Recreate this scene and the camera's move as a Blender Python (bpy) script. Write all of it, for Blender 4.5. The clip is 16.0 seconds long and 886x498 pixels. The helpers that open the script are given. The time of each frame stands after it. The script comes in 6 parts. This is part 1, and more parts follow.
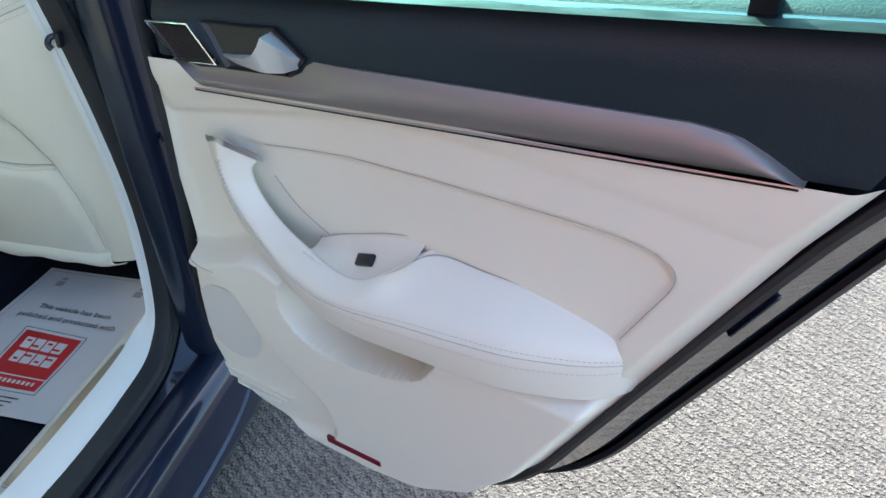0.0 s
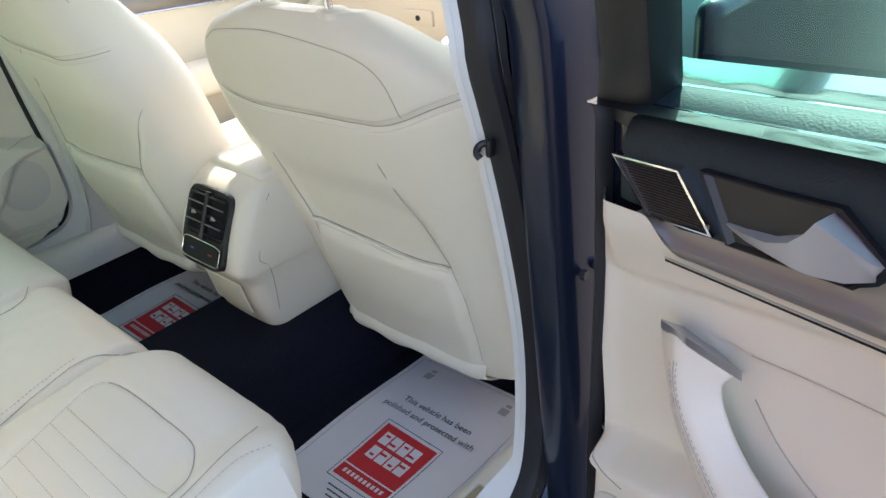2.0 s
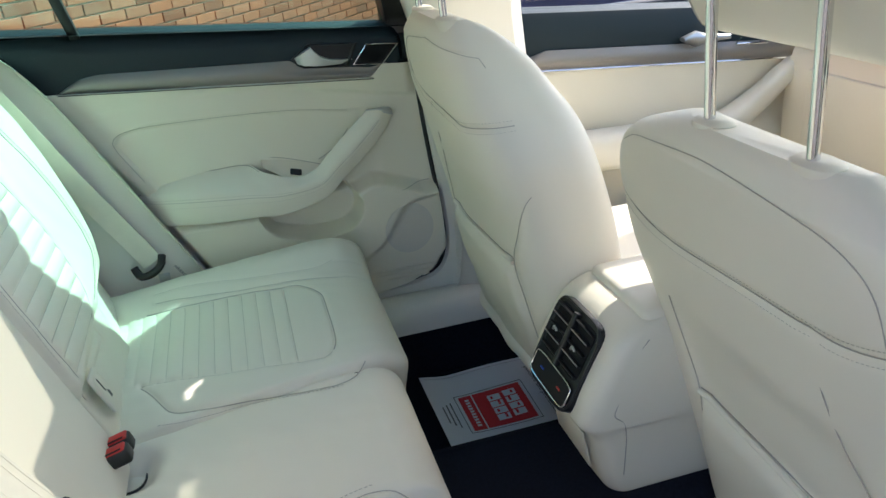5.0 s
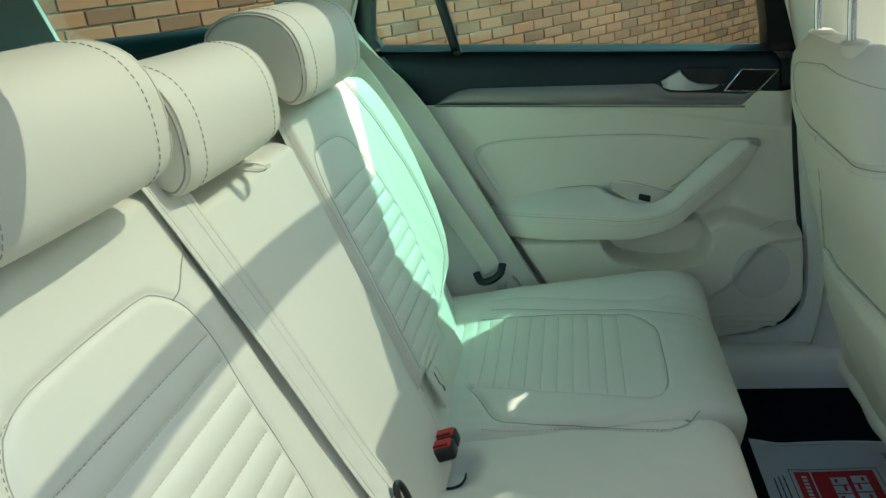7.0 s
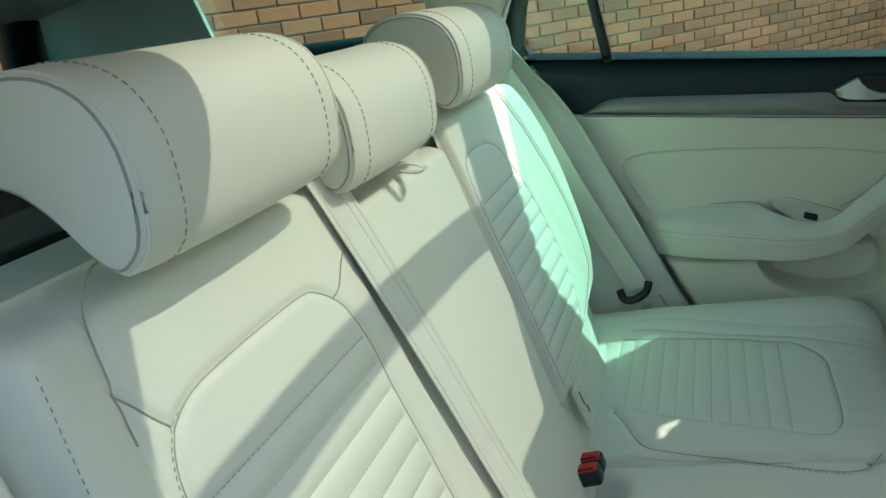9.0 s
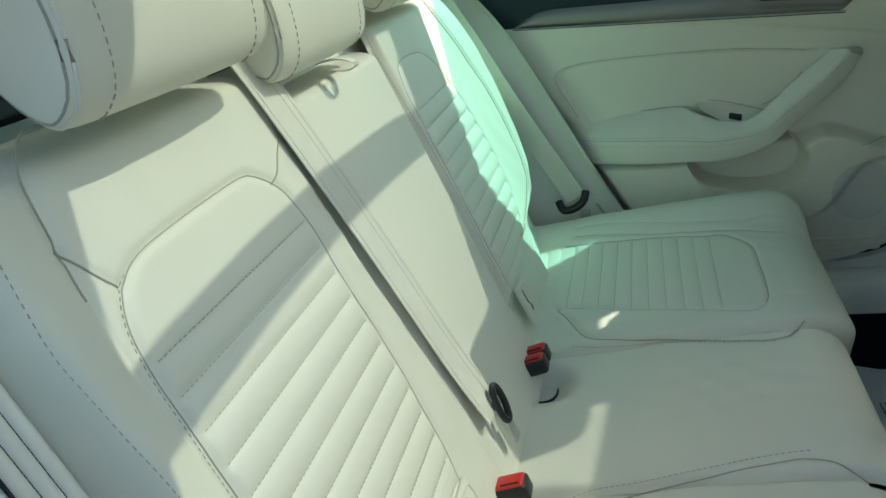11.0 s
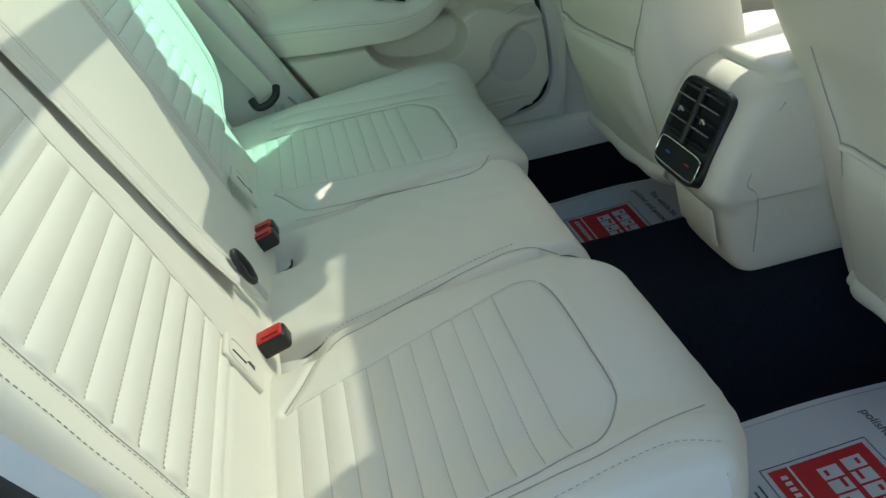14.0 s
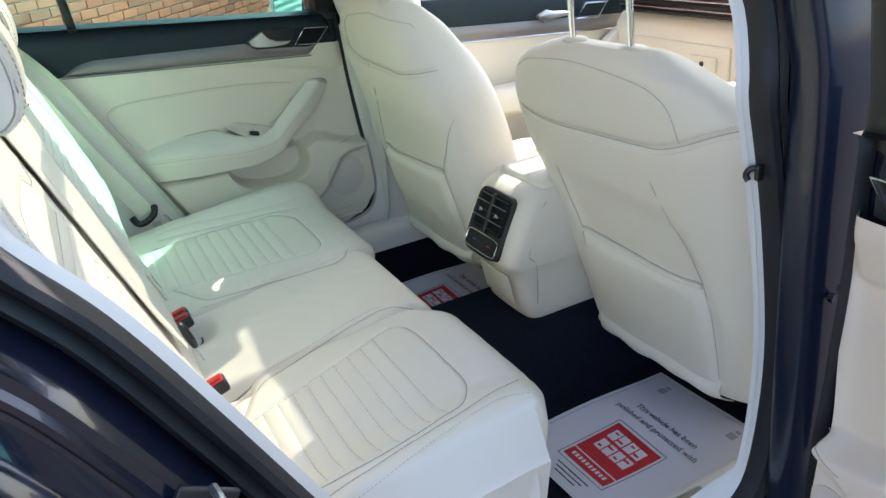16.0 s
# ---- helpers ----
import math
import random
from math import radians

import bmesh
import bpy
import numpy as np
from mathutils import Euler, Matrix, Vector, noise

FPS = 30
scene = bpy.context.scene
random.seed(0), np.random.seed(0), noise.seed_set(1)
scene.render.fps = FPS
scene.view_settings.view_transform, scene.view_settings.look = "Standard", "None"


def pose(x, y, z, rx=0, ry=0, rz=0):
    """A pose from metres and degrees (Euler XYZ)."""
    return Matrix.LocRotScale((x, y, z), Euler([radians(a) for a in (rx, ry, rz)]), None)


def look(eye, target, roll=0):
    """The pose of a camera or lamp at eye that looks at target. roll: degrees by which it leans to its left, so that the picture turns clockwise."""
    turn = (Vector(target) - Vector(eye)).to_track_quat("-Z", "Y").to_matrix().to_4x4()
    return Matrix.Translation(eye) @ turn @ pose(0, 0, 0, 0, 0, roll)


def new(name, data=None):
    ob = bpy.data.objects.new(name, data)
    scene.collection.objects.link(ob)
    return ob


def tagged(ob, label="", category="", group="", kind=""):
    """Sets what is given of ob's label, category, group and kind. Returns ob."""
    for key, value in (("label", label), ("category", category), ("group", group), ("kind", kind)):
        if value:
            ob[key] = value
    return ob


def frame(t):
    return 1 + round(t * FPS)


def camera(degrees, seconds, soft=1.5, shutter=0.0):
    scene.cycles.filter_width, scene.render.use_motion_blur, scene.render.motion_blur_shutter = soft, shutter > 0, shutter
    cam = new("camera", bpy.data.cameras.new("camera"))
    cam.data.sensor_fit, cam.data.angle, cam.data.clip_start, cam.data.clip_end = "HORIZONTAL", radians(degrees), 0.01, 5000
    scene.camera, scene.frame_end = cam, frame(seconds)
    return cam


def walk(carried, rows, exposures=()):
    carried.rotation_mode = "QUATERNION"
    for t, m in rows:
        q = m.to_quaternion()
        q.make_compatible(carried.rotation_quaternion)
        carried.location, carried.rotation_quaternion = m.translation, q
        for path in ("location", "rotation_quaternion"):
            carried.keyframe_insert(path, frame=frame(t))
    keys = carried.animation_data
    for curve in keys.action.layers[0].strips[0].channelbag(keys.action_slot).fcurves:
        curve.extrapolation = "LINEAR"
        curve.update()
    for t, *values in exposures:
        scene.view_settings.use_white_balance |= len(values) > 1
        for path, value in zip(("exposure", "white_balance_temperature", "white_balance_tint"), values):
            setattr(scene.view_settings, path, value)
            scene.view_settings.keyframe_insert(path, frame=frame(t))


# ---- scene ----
cam = camera(60.7, 16.0)
PATH = [
    (0, (-0.616, -1.527, 1.388), (0.951, -1.123, 0.213), -0.7),
    (0.5, (-0.561, -1.505, 1.363), (0.965, -0.98, 0.181), -1.3),
    (1, (-0.483, -1.469, 1.331), (0.977, -0.75, 0.168), -2.7),
    (1.5, (-0.412, -1.403, 1.313), (0.946, -0.434, 0.21), -4.9),
    (2, (-0.37, -1.281, 1.344), (0.857, -0.048, 0.357), -6.5),
    (2.5, (-0.377, -1.214, 1.389), (0.726, 0.209, 0.52), -6.4),
    (3, (-0.389, -1.183, 1.397), (0.61, 0.345, 0.58), -5.8),
    (3.2, (-0.385, -1.175, 1.39), (0.574, 0.384, 0.583), -5.7),
    (5.3, (-0.147, -0.95, 1.369), (0.173, 0.839, 0.533), -5.4),
    (5.5, (-0.143, -0.956, 1.368), (0.095, 0.849, 0.54), -5.6),
    (6, (-0.153, -0.937, 1.356), (-0.122, 0.896, 0.556), -6.0),
    (6.5, (-0.185, -0.925, 1.353), (-0.36, 0.915, 0.59), -6.5),
    (7, (-0.213, -0.917, 1.364), (-0.582, 0.917, 0.658), -6.8),
    (7.5, (-0.249, -0.895, 1.365), (-0.758, 0.925, 0.712), -6.6),
    (8, (-0.265, -0.881, 1.363), (-0.878, 0.92, 0.748), -6.4),
    (8.2, (-0.269, -0.881, 1.364), (-0.913, 0.911, 0.75), -6.5),
    (10.3, (-0.258, -0.925, 1.291), (-0.901, 0.839, 0.604), -10.0),
    (10.5, (-0.258, -0.927, 1.289), (-0.876, 0.838, 0.581), -10.1),
    (11, (-0.252, -0.939, 1.279), (-0.799, 0.831, 0.524), -10.3),
    (11.5, (-0.242, -0.947, 1.27), (-0.714, 0.826, 0.473), -10.5),
    (12, (-0.238, -0.959, 1.253), (-0.621, 0.81, 0.402), -11.0),
    (12.5, (-0.245, -0.975, 1.238), (-0.537, 0.784, 0.333), -11.7),
    (13, (-0.27, -1.0, 1.21), (-0.428, 0.749, 0.253), -11.4),
    (13.5, (-0.277, -1.023, 1.201), (-0.267, 0.709, 0.201), -11.2),
    (14, (-0.303, -1.044, 1.211), (-0.094, 0.663, 0.19), -10.5),
    (14.5, (-0.384, -1.095, 1.245), (0.05, 0.582, 0.247), -9.4),
    (15, (-0.455, -1.158, 1.294), (0.175, 0.489, 0.351), -7.8),
    (15.5, (-0.503, -1.256, 1.335), (0.23, 0.384, 0.455), -6.7),
    (16, (-0.539, -1.419, 1.378), (0.237, 0.226, 0.546), -6.3),
]
EXPOSURES = [
    (0.0, 2.78, 5950, 6),
    (1.0, 2.82, 6250, 11),
    (2.0, 2.74, 6650, 18),
    (3.2, 2.54, 6250, 21),
    (5.3, 2.19, 6320, 13),
    (7.0, 1.72, 6120, -2),
    (11.0, 1.64, 6020, -2),
    (13.0, 1.78, 6020, -2),
    (14.5, 2.05, 6250, 7),
    (16.0, 2.58, 6300, 17),
]
walk(cam, [(t, look(eye, target, roll)) for t, eye, target, roll in PATH], EXPOSURES)

# ---- light ----
SUN = Vector((1.0, 0.47, 1.10)).normalized()
world = bpy.data.worlds.new("sky")
scene.world = world
world.use_nodes = True
wn = world.node_tree
sky = wn.nodes.new("ShaderNodeTexSky")
sky.sky_type, sky.sun_disc = "NISHITA", False
sky.dust_density = 2.0
sky.sun_elevation, sky.sun_rotation = math.asin(SUN.z), math.atan2(SUN.x, SUN.y)
wn.links.new(sky.outputs[0], wn.nodes["Background"].inputs[0])
wn.nodes["Background"].inputs[1].default_value = 0.105
sun = new("sun", bpy.data.lights.new("sun", "SUN"))
sun.data.energy, sun.data.angle, sun.data.color = 1.74, radians(0.53), (1.0, 0.95, 0.86)
sun.matrix_world = look(SUN * 20, (0, 0, 0))

# ---- materials ----


def shader(name, color, rough=0.5, metal=0.0, vary=0.06, scale=12.0, bump=0.0, grain=300.0, coat=0.0, spec=0.5):
    m = bpy.data.materials.new(name)
    m.use_nodes = True
    nt = m.node_tree
    b = nt.nodes["Principled BSDF"]
    b.inputs["Roughness"].default_value, b.inputs["Metallic"].default_value = rough, metal
    b.inputs["Coat Weight"].default_value, b.inputs["Specular IOR Level"].default_value = coat, spec
    co = nt.nodes.new("ShaderNodeTexCoord")
    n1 = nt.nodes.new("ShaderNodeTexNoise")
    n1.inputs["Scale"].default_value, n1.inputs["Detail"].default_value = scale, 4
    nt.links.new(co.outputs["Object"], n1.inputs["Vector"])
    mix = nt.nodes.new("ShaderNodeMix")
    mix.data_type = "RGBA"
    mix.inputs[6].default_value = (*[c * (1 - vary) for c in color], 1)
    mix.inputs[7].default_value = (*[min(1, c * (1 + vary)) for c in color], 1)
    nt.links.new(n1.outputs["Fac"], mix.inputs[0])
    nt.links.new(mix.outputs[2], b.inputs["Base Color"])
    if bump:
        n2 = nt.nodes.new("ShaderNodeTexNoise")
        n2.inputs["Scale"].default_value, n2.inputs["Detail"].default_value = grain, 3
        nt.links.new(co.outputs["Object"], n2.inputs["Vector"])
        bp = nt.nodes.new("ShaderNodeBump")
        bp.inputs["Strength"].default_value, bp.inputs["Distance"].default_value = bump, 0.001
        nt.links.new(n2.outputs["Fac"], bp.inputs["Height"])
        nt.links.new(bp.outputs[0], b.inputs["Normal"])
        rr = nt.nodes.new("ShaderNodeMapRange")
        rr.inputs["To Min"].default_value, rr.inputs["To Max"].default_value = max(0.0, rough - 0.07), min(1.0, rough + 0.07)
        nt.links.new(n1.outputs["Fac"], rr.inputs["Value"])
        nt.links.new(rr.outputs[0], b.inputs["Roughness"])
    return m


def tinted(name, color, gloss=0.05):
    m = bpy.data.materials.new(name)
    m.use_nodes = True
    nt = m.node_tree
    nt.nodes.remove(nt.nodes["Principled BSDF"])
    tr, gl = nt.nodes.new("ShaderNodeBsdfTransparent"), nt.nodes.new("ShaderNodeBsdfGlossy")
    tr.inputs[0].default_value = (*color, 1)
    gl.inputs["Roughness"].default_value = 0.02
    mx = nt.nodes.new("ShaderNodeMixShader")
    mx.inputs[0].default_value = gloss
    nt.links.new(tr.outputs[0], mx.inputs[1])
    nt.links.new(gl.outputs[0], mx.inputs[2])
    nt.links.new(mx.outputs[0], nt.nodes["Material Output"].inputs[0])
    return m


LEATHER = shader("cream_leather", (0.77, 0.72, 0.605), 0.48, vary=0.035, scale=5, bump=0.10, grain=900)
PLASTIC = shader("cream_plastic", (0.77, 0.715, 0.59), 0.5, vary=0.025, scale=6, bump=0.08, grain=1400)
WHITE_TRIM = shader("pale_trim", (0.76, 0.725, 0.65), 0.5, vary=0.03, scale=4, bump=0.08, grain=1500)
SEAM = shader("seam_shadow", (0.40, 0.365, 0.31), 0.8)
STITCH = shader("seam_thread", (0.46, 0.42, 0.355), 0.75)
THREAD = shader("pale_thread", (0.60, 0.56, 0.49), 0.7)
NAVY = shader("dark_soft_plastic", (0.013, 0.024, 0.030), 0.55, vary=0.2, scale=3, bump=0.5, grain=420, spec=0.35)
BLACK = shader("black_plastic", (0.012, 0.012, 0.013), 0.4, vary=0.2, bump=0.1)
RUBBER = shader("black_rubber", (0.012, 0.012, 0.014), 0.6, vary=0.25, scale=8, bump=0.15)
PAINT = shader("dark_blue_paint", (0.011, 0.016, 0.031), 0.3, metal=0.0, vary=0.2, scale=2, coat=0.6, spec=0.15)
# body paint again, darkened: dim reflections of shut faces and jambs in its colour
PAINT_DIM = shader("dark_blue_paint_dim", (0.007, 0.010, 0.020), 0.16, vary=0.25, scale=5, coat=0.5, spec=0.35)
STRIP = shader("brushed_trim", (0.30, 0.275, 0.255), 0.5, metal=0.6, vary=0.08, scale=3, bump=0.1, grain=200)
CHROME = shader("chrome", (0.75, 0.75, 0.76), 0.12, metal=1.0, vary=0.02)
HANDLE = shader("pale_satin_metal", (0.74, 0.75, 0.74), 0.42, metal=0.65, vary=0.03)
SATIN = shader("satin_metal", (0.55, 0.55, 0.55), 0.32, metal=0.9, vary=0.03)
SILLMETAL = shader("brushed_sill_plate", (0.42, 0.36, 0.27), 0.35, metal=0.85, vary=0.12, scale=9, bump=0.15, grain=500)
CARPET = shader("black_carpet", (0.012, 0.014, 0.023), 0.95, vary=0.5, scale=160, bump=0.9, grain=1600, spec=0.1)
PAPER = shader("white_paper", (0.74, 0.74, 0.78), 0.6, vary=0.02, scale=6)
RED = shader("red_print", (0.62, 0.022, 0.03), 0.55, vary=0.05)
INK = shader("dark_ink", (0.10, 0.10, 0.12), 0.7)
GREYINK = shader("grey_ink", (0.42, 0.42, 0.45), 0.7)
WEB = shader("beige_webbing", (0.72, 0.675, 0.58), 0.7, vary=0.08, scale=40, bump=0.3, grain=900)
REDBTN = shader("red_button", (0.60, 0.02, 0.018), 0.35, vary=0.08, bump=0.1)
REFLECT = shader("dark_red_reflector", (0.16, 0.006, 0.02), 0.2, vary=0.2, scale=60)
GLASS_GREEN = tinted("green_tinted_glass", (0.70, 0.93, 0.88))
GLASS_SIDE = tinted("side_glass", (0.61, 0.90, 0.84))
GLASS_CLEAR = tinted("clear_glass", (0.95, 0.97, 0.955))
GLASS_ROOF = tinted("dark_roof_glass", (0.58, 0.595, 0.56))
SCREEN = shader("dark_screen", (0.010, 0.010, 0.013), 0.35, vary=0.1, coat=0.12, spec=0.25)

# ---- builders ----


def arr(p):
    return np.asarray(p, float)


def thing(name, base, label, category, group="", before=None, kind=""):
    """An empty at a base; its parts are given in the coordinates of the car."""
    ob = new(name)
    m = Matrix.Translation(base)
    ob.matrix_world = (before @ m) if before else m
    ob["base"] = list(base)
    ob.empty_display_size = 0.05
    return tagged(ob, label, category, group, kind)


def base_of(ob):
    while ob.parent:
        ob = ob.parent
    return Vector(ob["base"]) if "base" in ob else Vector((0, 0, 0))


def part(name, data, mat, parent=None, label="", smooth=True):
    """data: (verts, faces) or a bmesh, in the coordinates of the car; one mesh object under parent."""
    me = bpy.data.meshes.new(name)
    if isinstance(data, bmesh.types.BMesh):
        data.to_mesh(me)
        data.free()
    else:
        v, f = data
        me.from_pydata([tuple(map(float, p)) for p in v], [], [tuple(map(int, q)) for q in f])
    for m in mat if isinstance(mat, (list, tuple)) else [mat]:
        me.materials.append(m)
    me.polygons.foreach_set("use_smooth", [smooth] * len(me.polygons))
    if smooth:
        me.set_sharp_from_angle(angle=radians(42))
    ob = new(name, me)
    if parent:
        b = base_of(parent)
        me.transform(Matrix.Translation(-b))
        ob.parent = parent
    if label:
        ob["label"] = label
    return ob


def solo(name, data, mat, label, category="", group="", kind="", smooth=True):
    return tagged(part(name, data, mat, None, "", smooth), label, category, group, kind)


def grid(p, wrap=False, flip=False):
    p = arr(p)
    n, m = p.shape[:2]
    f = []
    for i in range(n - 1):
        for j in range(m if wrap else m - 1):
            a, b = i * m + j, i * m + (j + 1) % m
            q = (a, b, b + m, a + m)
            f.append(q[::-1] if flip else q)
    return p.reshape(-1, 3), f


def merge(*meshes):
    v, f, n = [], [], 0
    for a, b in meshes:
        v.append(arr(a))
        f += [tuple(i + n for i in q) for q in b]
        n += len(a)
    return np.concatenate(v), f


def slab(p, depth, flip=False):
    """A sheet with thickness: depth is the vector to its back."""
    p = arr(p)
    n, m = p.shape[:2]
    v, f = grid(p, flip=flip)
    k = n * m
    g = [tuple(i + k for i in q[::-1]) for q in f]
    edge = [i * m for i in range(n)][::-1] + list(range(m)) + [i * m + m - 1 for i in range(n)] + [(n - 1) * m + j for j in range(m)][::-1]
    ring = []
    for i in edge:
        if not ring or ring[-1] != i:
            ring.append(i)
    if ring[0] == ring[-1]:
        ring.pop()
    s = [(a, b, b + k, a + k) for a, b in zip(ring, ring[1:] + ring[:1])]
    if not flip:
        s = [q[::-1] for q in s]
    return np.concatenate([v, v + arr(depth)]), f + g + s


def loft(rings, caps=True):
    p = arr(rings)
    n, m = p.shape[:2]
    v, f = grid(p, wrap=True)
    if caps:
        f += [tuple(range(m))[::-1], tuple((n - 1) * m + j for j in range(m))]
    return v, f


def fixed(v, f):
    bm = bmesh.new()
    vs = [bm.verts.new(tuple(map(float, p))) for p in v]
    for q in f:
        try:
            bm.faces.new([vs[i] for i in q])
        except ValueError:
            pass
    bmesh.ops.recalc_face_normals(bm, faces=bm.faces)
    return bm


def path(points, n=40, closed=False):
    """A smooth curve (Catmull-Rom) through points, n steps in all."""
    p = arr(points)
    k = len(p)
    out = []
    total = k if closed else k - 1
    for s in np.linspace(0, total, n, endpoint=not closed):
        i = min(int(s), total - 1)
        t = s - i
        g = (lambda j: p[j % k]) if closed else (lambda j: p[min(max(j, 0), k - 1)])
        a, b, c, d = g(i - 1), g(i), g(i + 1), g(i + 2)
        out.append(0.5 * (2 * b + (c - a) * t + (2 * a - 5 * b + 4 * c - d) * t * t + (3 * b - a - 3 * c + d) * t ** 3))
    return arr(out)


def tube(points, r, n=6, closed=False, flat=1.0, up=(0, 0, 1)):
    p = arr(points)
    tan = np.gradient(p, axis=0)
    if closed:
        tan = np.roll(p, -1, 0) - np.roll(p, 1, 0)
    tan /= np.linalg.norm(tan, axis=1)[:, None] + 1e-9
    rings = []
    for q, t in zip(p, tan):
        a = np.cross(t, up)
        if np.linalg.norm(a) < 1e-3:
            a = np.cross(t, (1, 0.1, 0))
        a /= np.linalg.norm(a)
        b = np.cross(a, t)
        rings.append([q + r * (np.cos(w) * a + flat * np.sin(w) * b) for w in np.linspace(0, 2 * np.pi, n, endpoint=False)])
    if closed:
        rings.append(rings[0])
    return loft(rings, caps=not closed)


def dashes(points, length, gap, r):
    """Short stitches along a line, one mesh."""
    p = arr(points)
    s = np.r_[0, np.cumsum(np.linalg.norm(np.diff(p, axis=0), axis=1))]
    out = []
    at = 0.0
    while at + length < s[-1]:
        q = arr([[np.interp(w, s, p[:, i]) for i in range(3)] for w in (at, at + length)])
        out.append(tube(q, r, 4))
        at += length + gap
    return merge(*out)


def rbox(size, at=(0, 0, 0), r=0.01, seg=3, turn=None):
    bm = bmesh.new()
    bmesh.ops.create_cube(bm, size=1)
    bmesh.ops.scale(bm, vec=size, verts=bm.verts)
    if r:
        bmesh.ops.bevel(bm, geom=list(bm.edges), offset=min(r, min(size) * 0.49), segments=seg, affect="EDGES", profile=0.5)
    m = Matrix.Translation(at) @ (turn if turn else Matrix())
    bmesh.ops.transform(bm, matrix=m, verts=bm.verts)
    return bm


def super_ring(center, a, b, ha, hb, power=3.0, n=20):
    """A rounded rectangle of half sizes ha, hb along the vectors a, b."""
    c, a, b = arr(center), arr(a), arr(b)
    out = []
    for w in np.linspace(0, 2 * np.pi, n, endpoint=False):
        x, y = np.cos(w), np.sin(w)
        out.append(c + a * ha * np.sign(x) * abs(x) ** (2 / power) + b * hb * np.sign(y) * abs(y) ** (2 / power))
    return out


def ease(x, lo, hi):
    t = np.clip((x - lo) / (hi - lo), 0, 1)
    return t * t * (3 - 2 * t)


def outward(c):
    """Normals, in the plane, of a closed curve of (x, z)."""
    c = arr(c)
    t = np.roll(c, -1, 0) - np.roll(c, 1, 0)
    t /= np.linalg.norm(t, axis=1)[:, None]
    n = np.stack([t[:, 1], -t[:, 0]], 1)
    area = (c[:, 0] * np.roll(c[:, 1], -1) - np.roll(c[:, 0], -1) * c[:, 1]).sum()
    return n if area > 0 else -n


def sweep(c, steps, lean, side):
    """Bands round a closed curve of (x, z): steps of (offset, y); lean(z) moves y inward higher up."""
    c = arr(c)
    n = outward(c)
    rows = []
    for o, y in steps:
        q = c + n * o
        rows.append([(x, side * (y - lean(z)), z) for x, z in q])
    return grid(rows, wrap=True)


def lean(z, k=0.66):
    return k * max(0.0, z - 1.14)


def lean_open(z):
    """The side with the open door stands more upright."""
    return lean(z, 0.20)


def text(name, body, size, m, mat, parent=None, thick=0.0002):
    cu = bpy.data.curves.new(name, "FONT")
    cu.body, cu.size, cu.align_x, cu.align_y, cu.extrude = body, size, "CENTER", "CENTER", thick
    ob = new(name, cu)
    dg = bpy.context.evaluated_depsgraph_get()
    me = bpy.data.meshes.new_from_object(ob.evaluated_get(dg))
    bpy.data.objects.remove(ob)
    me.transform(m)
    me.materials.clear()
    me.materials.append(mat)
    o = new(name, me)
    if parent:
        me.transform(Matrix.Translation(-base_of(parent)))
        o.parent = parent
    return o

# ---- ground and the wall outside ----
GROUND_Z = 0.06
CONCRETE = shader("ribbed_concrete", (0.145, 0.130, 0.112), 0.92, vary=0.28, scale=9, bump=1.0, grain=130)
nt = CONCRETE.node_tree
pb = nt.nodes["Principled BSDF"]
co = next(n for n in nt.nodes if n.type == "TEX_COORD")
vor = nt.nodes.new("ShaderNodeTexVoronoi")
vor.inputs["Scale"].default_value = 165
nt.links.new(co.outputs["Object"], vor.inputs["Vector"])
stones = nt.nodes.new("ShaderNodeValToRGB")
stones.color_ramp.elements[0].color, stones.color_ramp.elements[1].color = (0.62, 0.60, 0.58, 1), (1.35, 1.32, 1.25, 1)
sep = nt.nodes.new("ShaderNodeSeparateColor")
nt.links.new(vor.outputs["Color"], sep.inputs[0])
nt.links.new(sep.outputs[0], stones.inputs[0])
mul = nt.nodes.new("ShaderNodeMix")
mul.data_type, mul.blend_type = "RGBA", "MULTIPLY"
mul.inputs[0].default_value = 1.0
src = pb.inputs["Base Color"].links[0].from_socket
nt.links.new(src, mul.inputs[6])
nt.links.new(stones.outputs[0], mul.inputs[7])
nt.links.new(mul.outputs[2], pb.inputs["Base Color"])
turned = nt.nodes.new("ShaderNodeMapping")
turned.inputs["Rotation"].default_value = (0, 0, radians(35))
nt.links.new(co.outputs["Object"], turned.inputs["Vector"])
wave = nt.nodes.new("ShaderNodeTexWave")
wave.inputs["Scale"].default_value, wave.inputs["Distortion"].default_value, wave.inputs["Detail"].default_value, wave.inputs["Detail Scale"].default_value = 14.0, 1.2, 4, 3.0
nt.links.new(turned.outputs[0], wave.inputs["Vector"])
bump1 = next(n for n in nt.nodes if n.type == "BUMP")
bump1.inputs["Distance"].default_value = 0.004
bump2 = nt.nodes.new("ShaderNodeBump")
bump2.inputs["Strength"].default_value, bump2.inputs["Distance"].default_value = 0.6, 0.006
nt.links.new(wave.outputs["Fac"], bump2.inputs["Height"])
bump3 = nt.nodes.new("ShaderNodeBump")
bump3.inputs["Strength"].default_value, bump3.inputs["Distance"].default_value = 0.9, 0.006
nt.links.new(vor.outputs["Distance"], bump3.inputs["Height"])
nt.links.new(bump1.outputs[0], bump2.inputs["Normal"])
nt.links.new(bump2.outputs[0], bump3.inputs["Normal"])
nt.links.new(bump3.outputs[0], pb.inputs["Normal"])
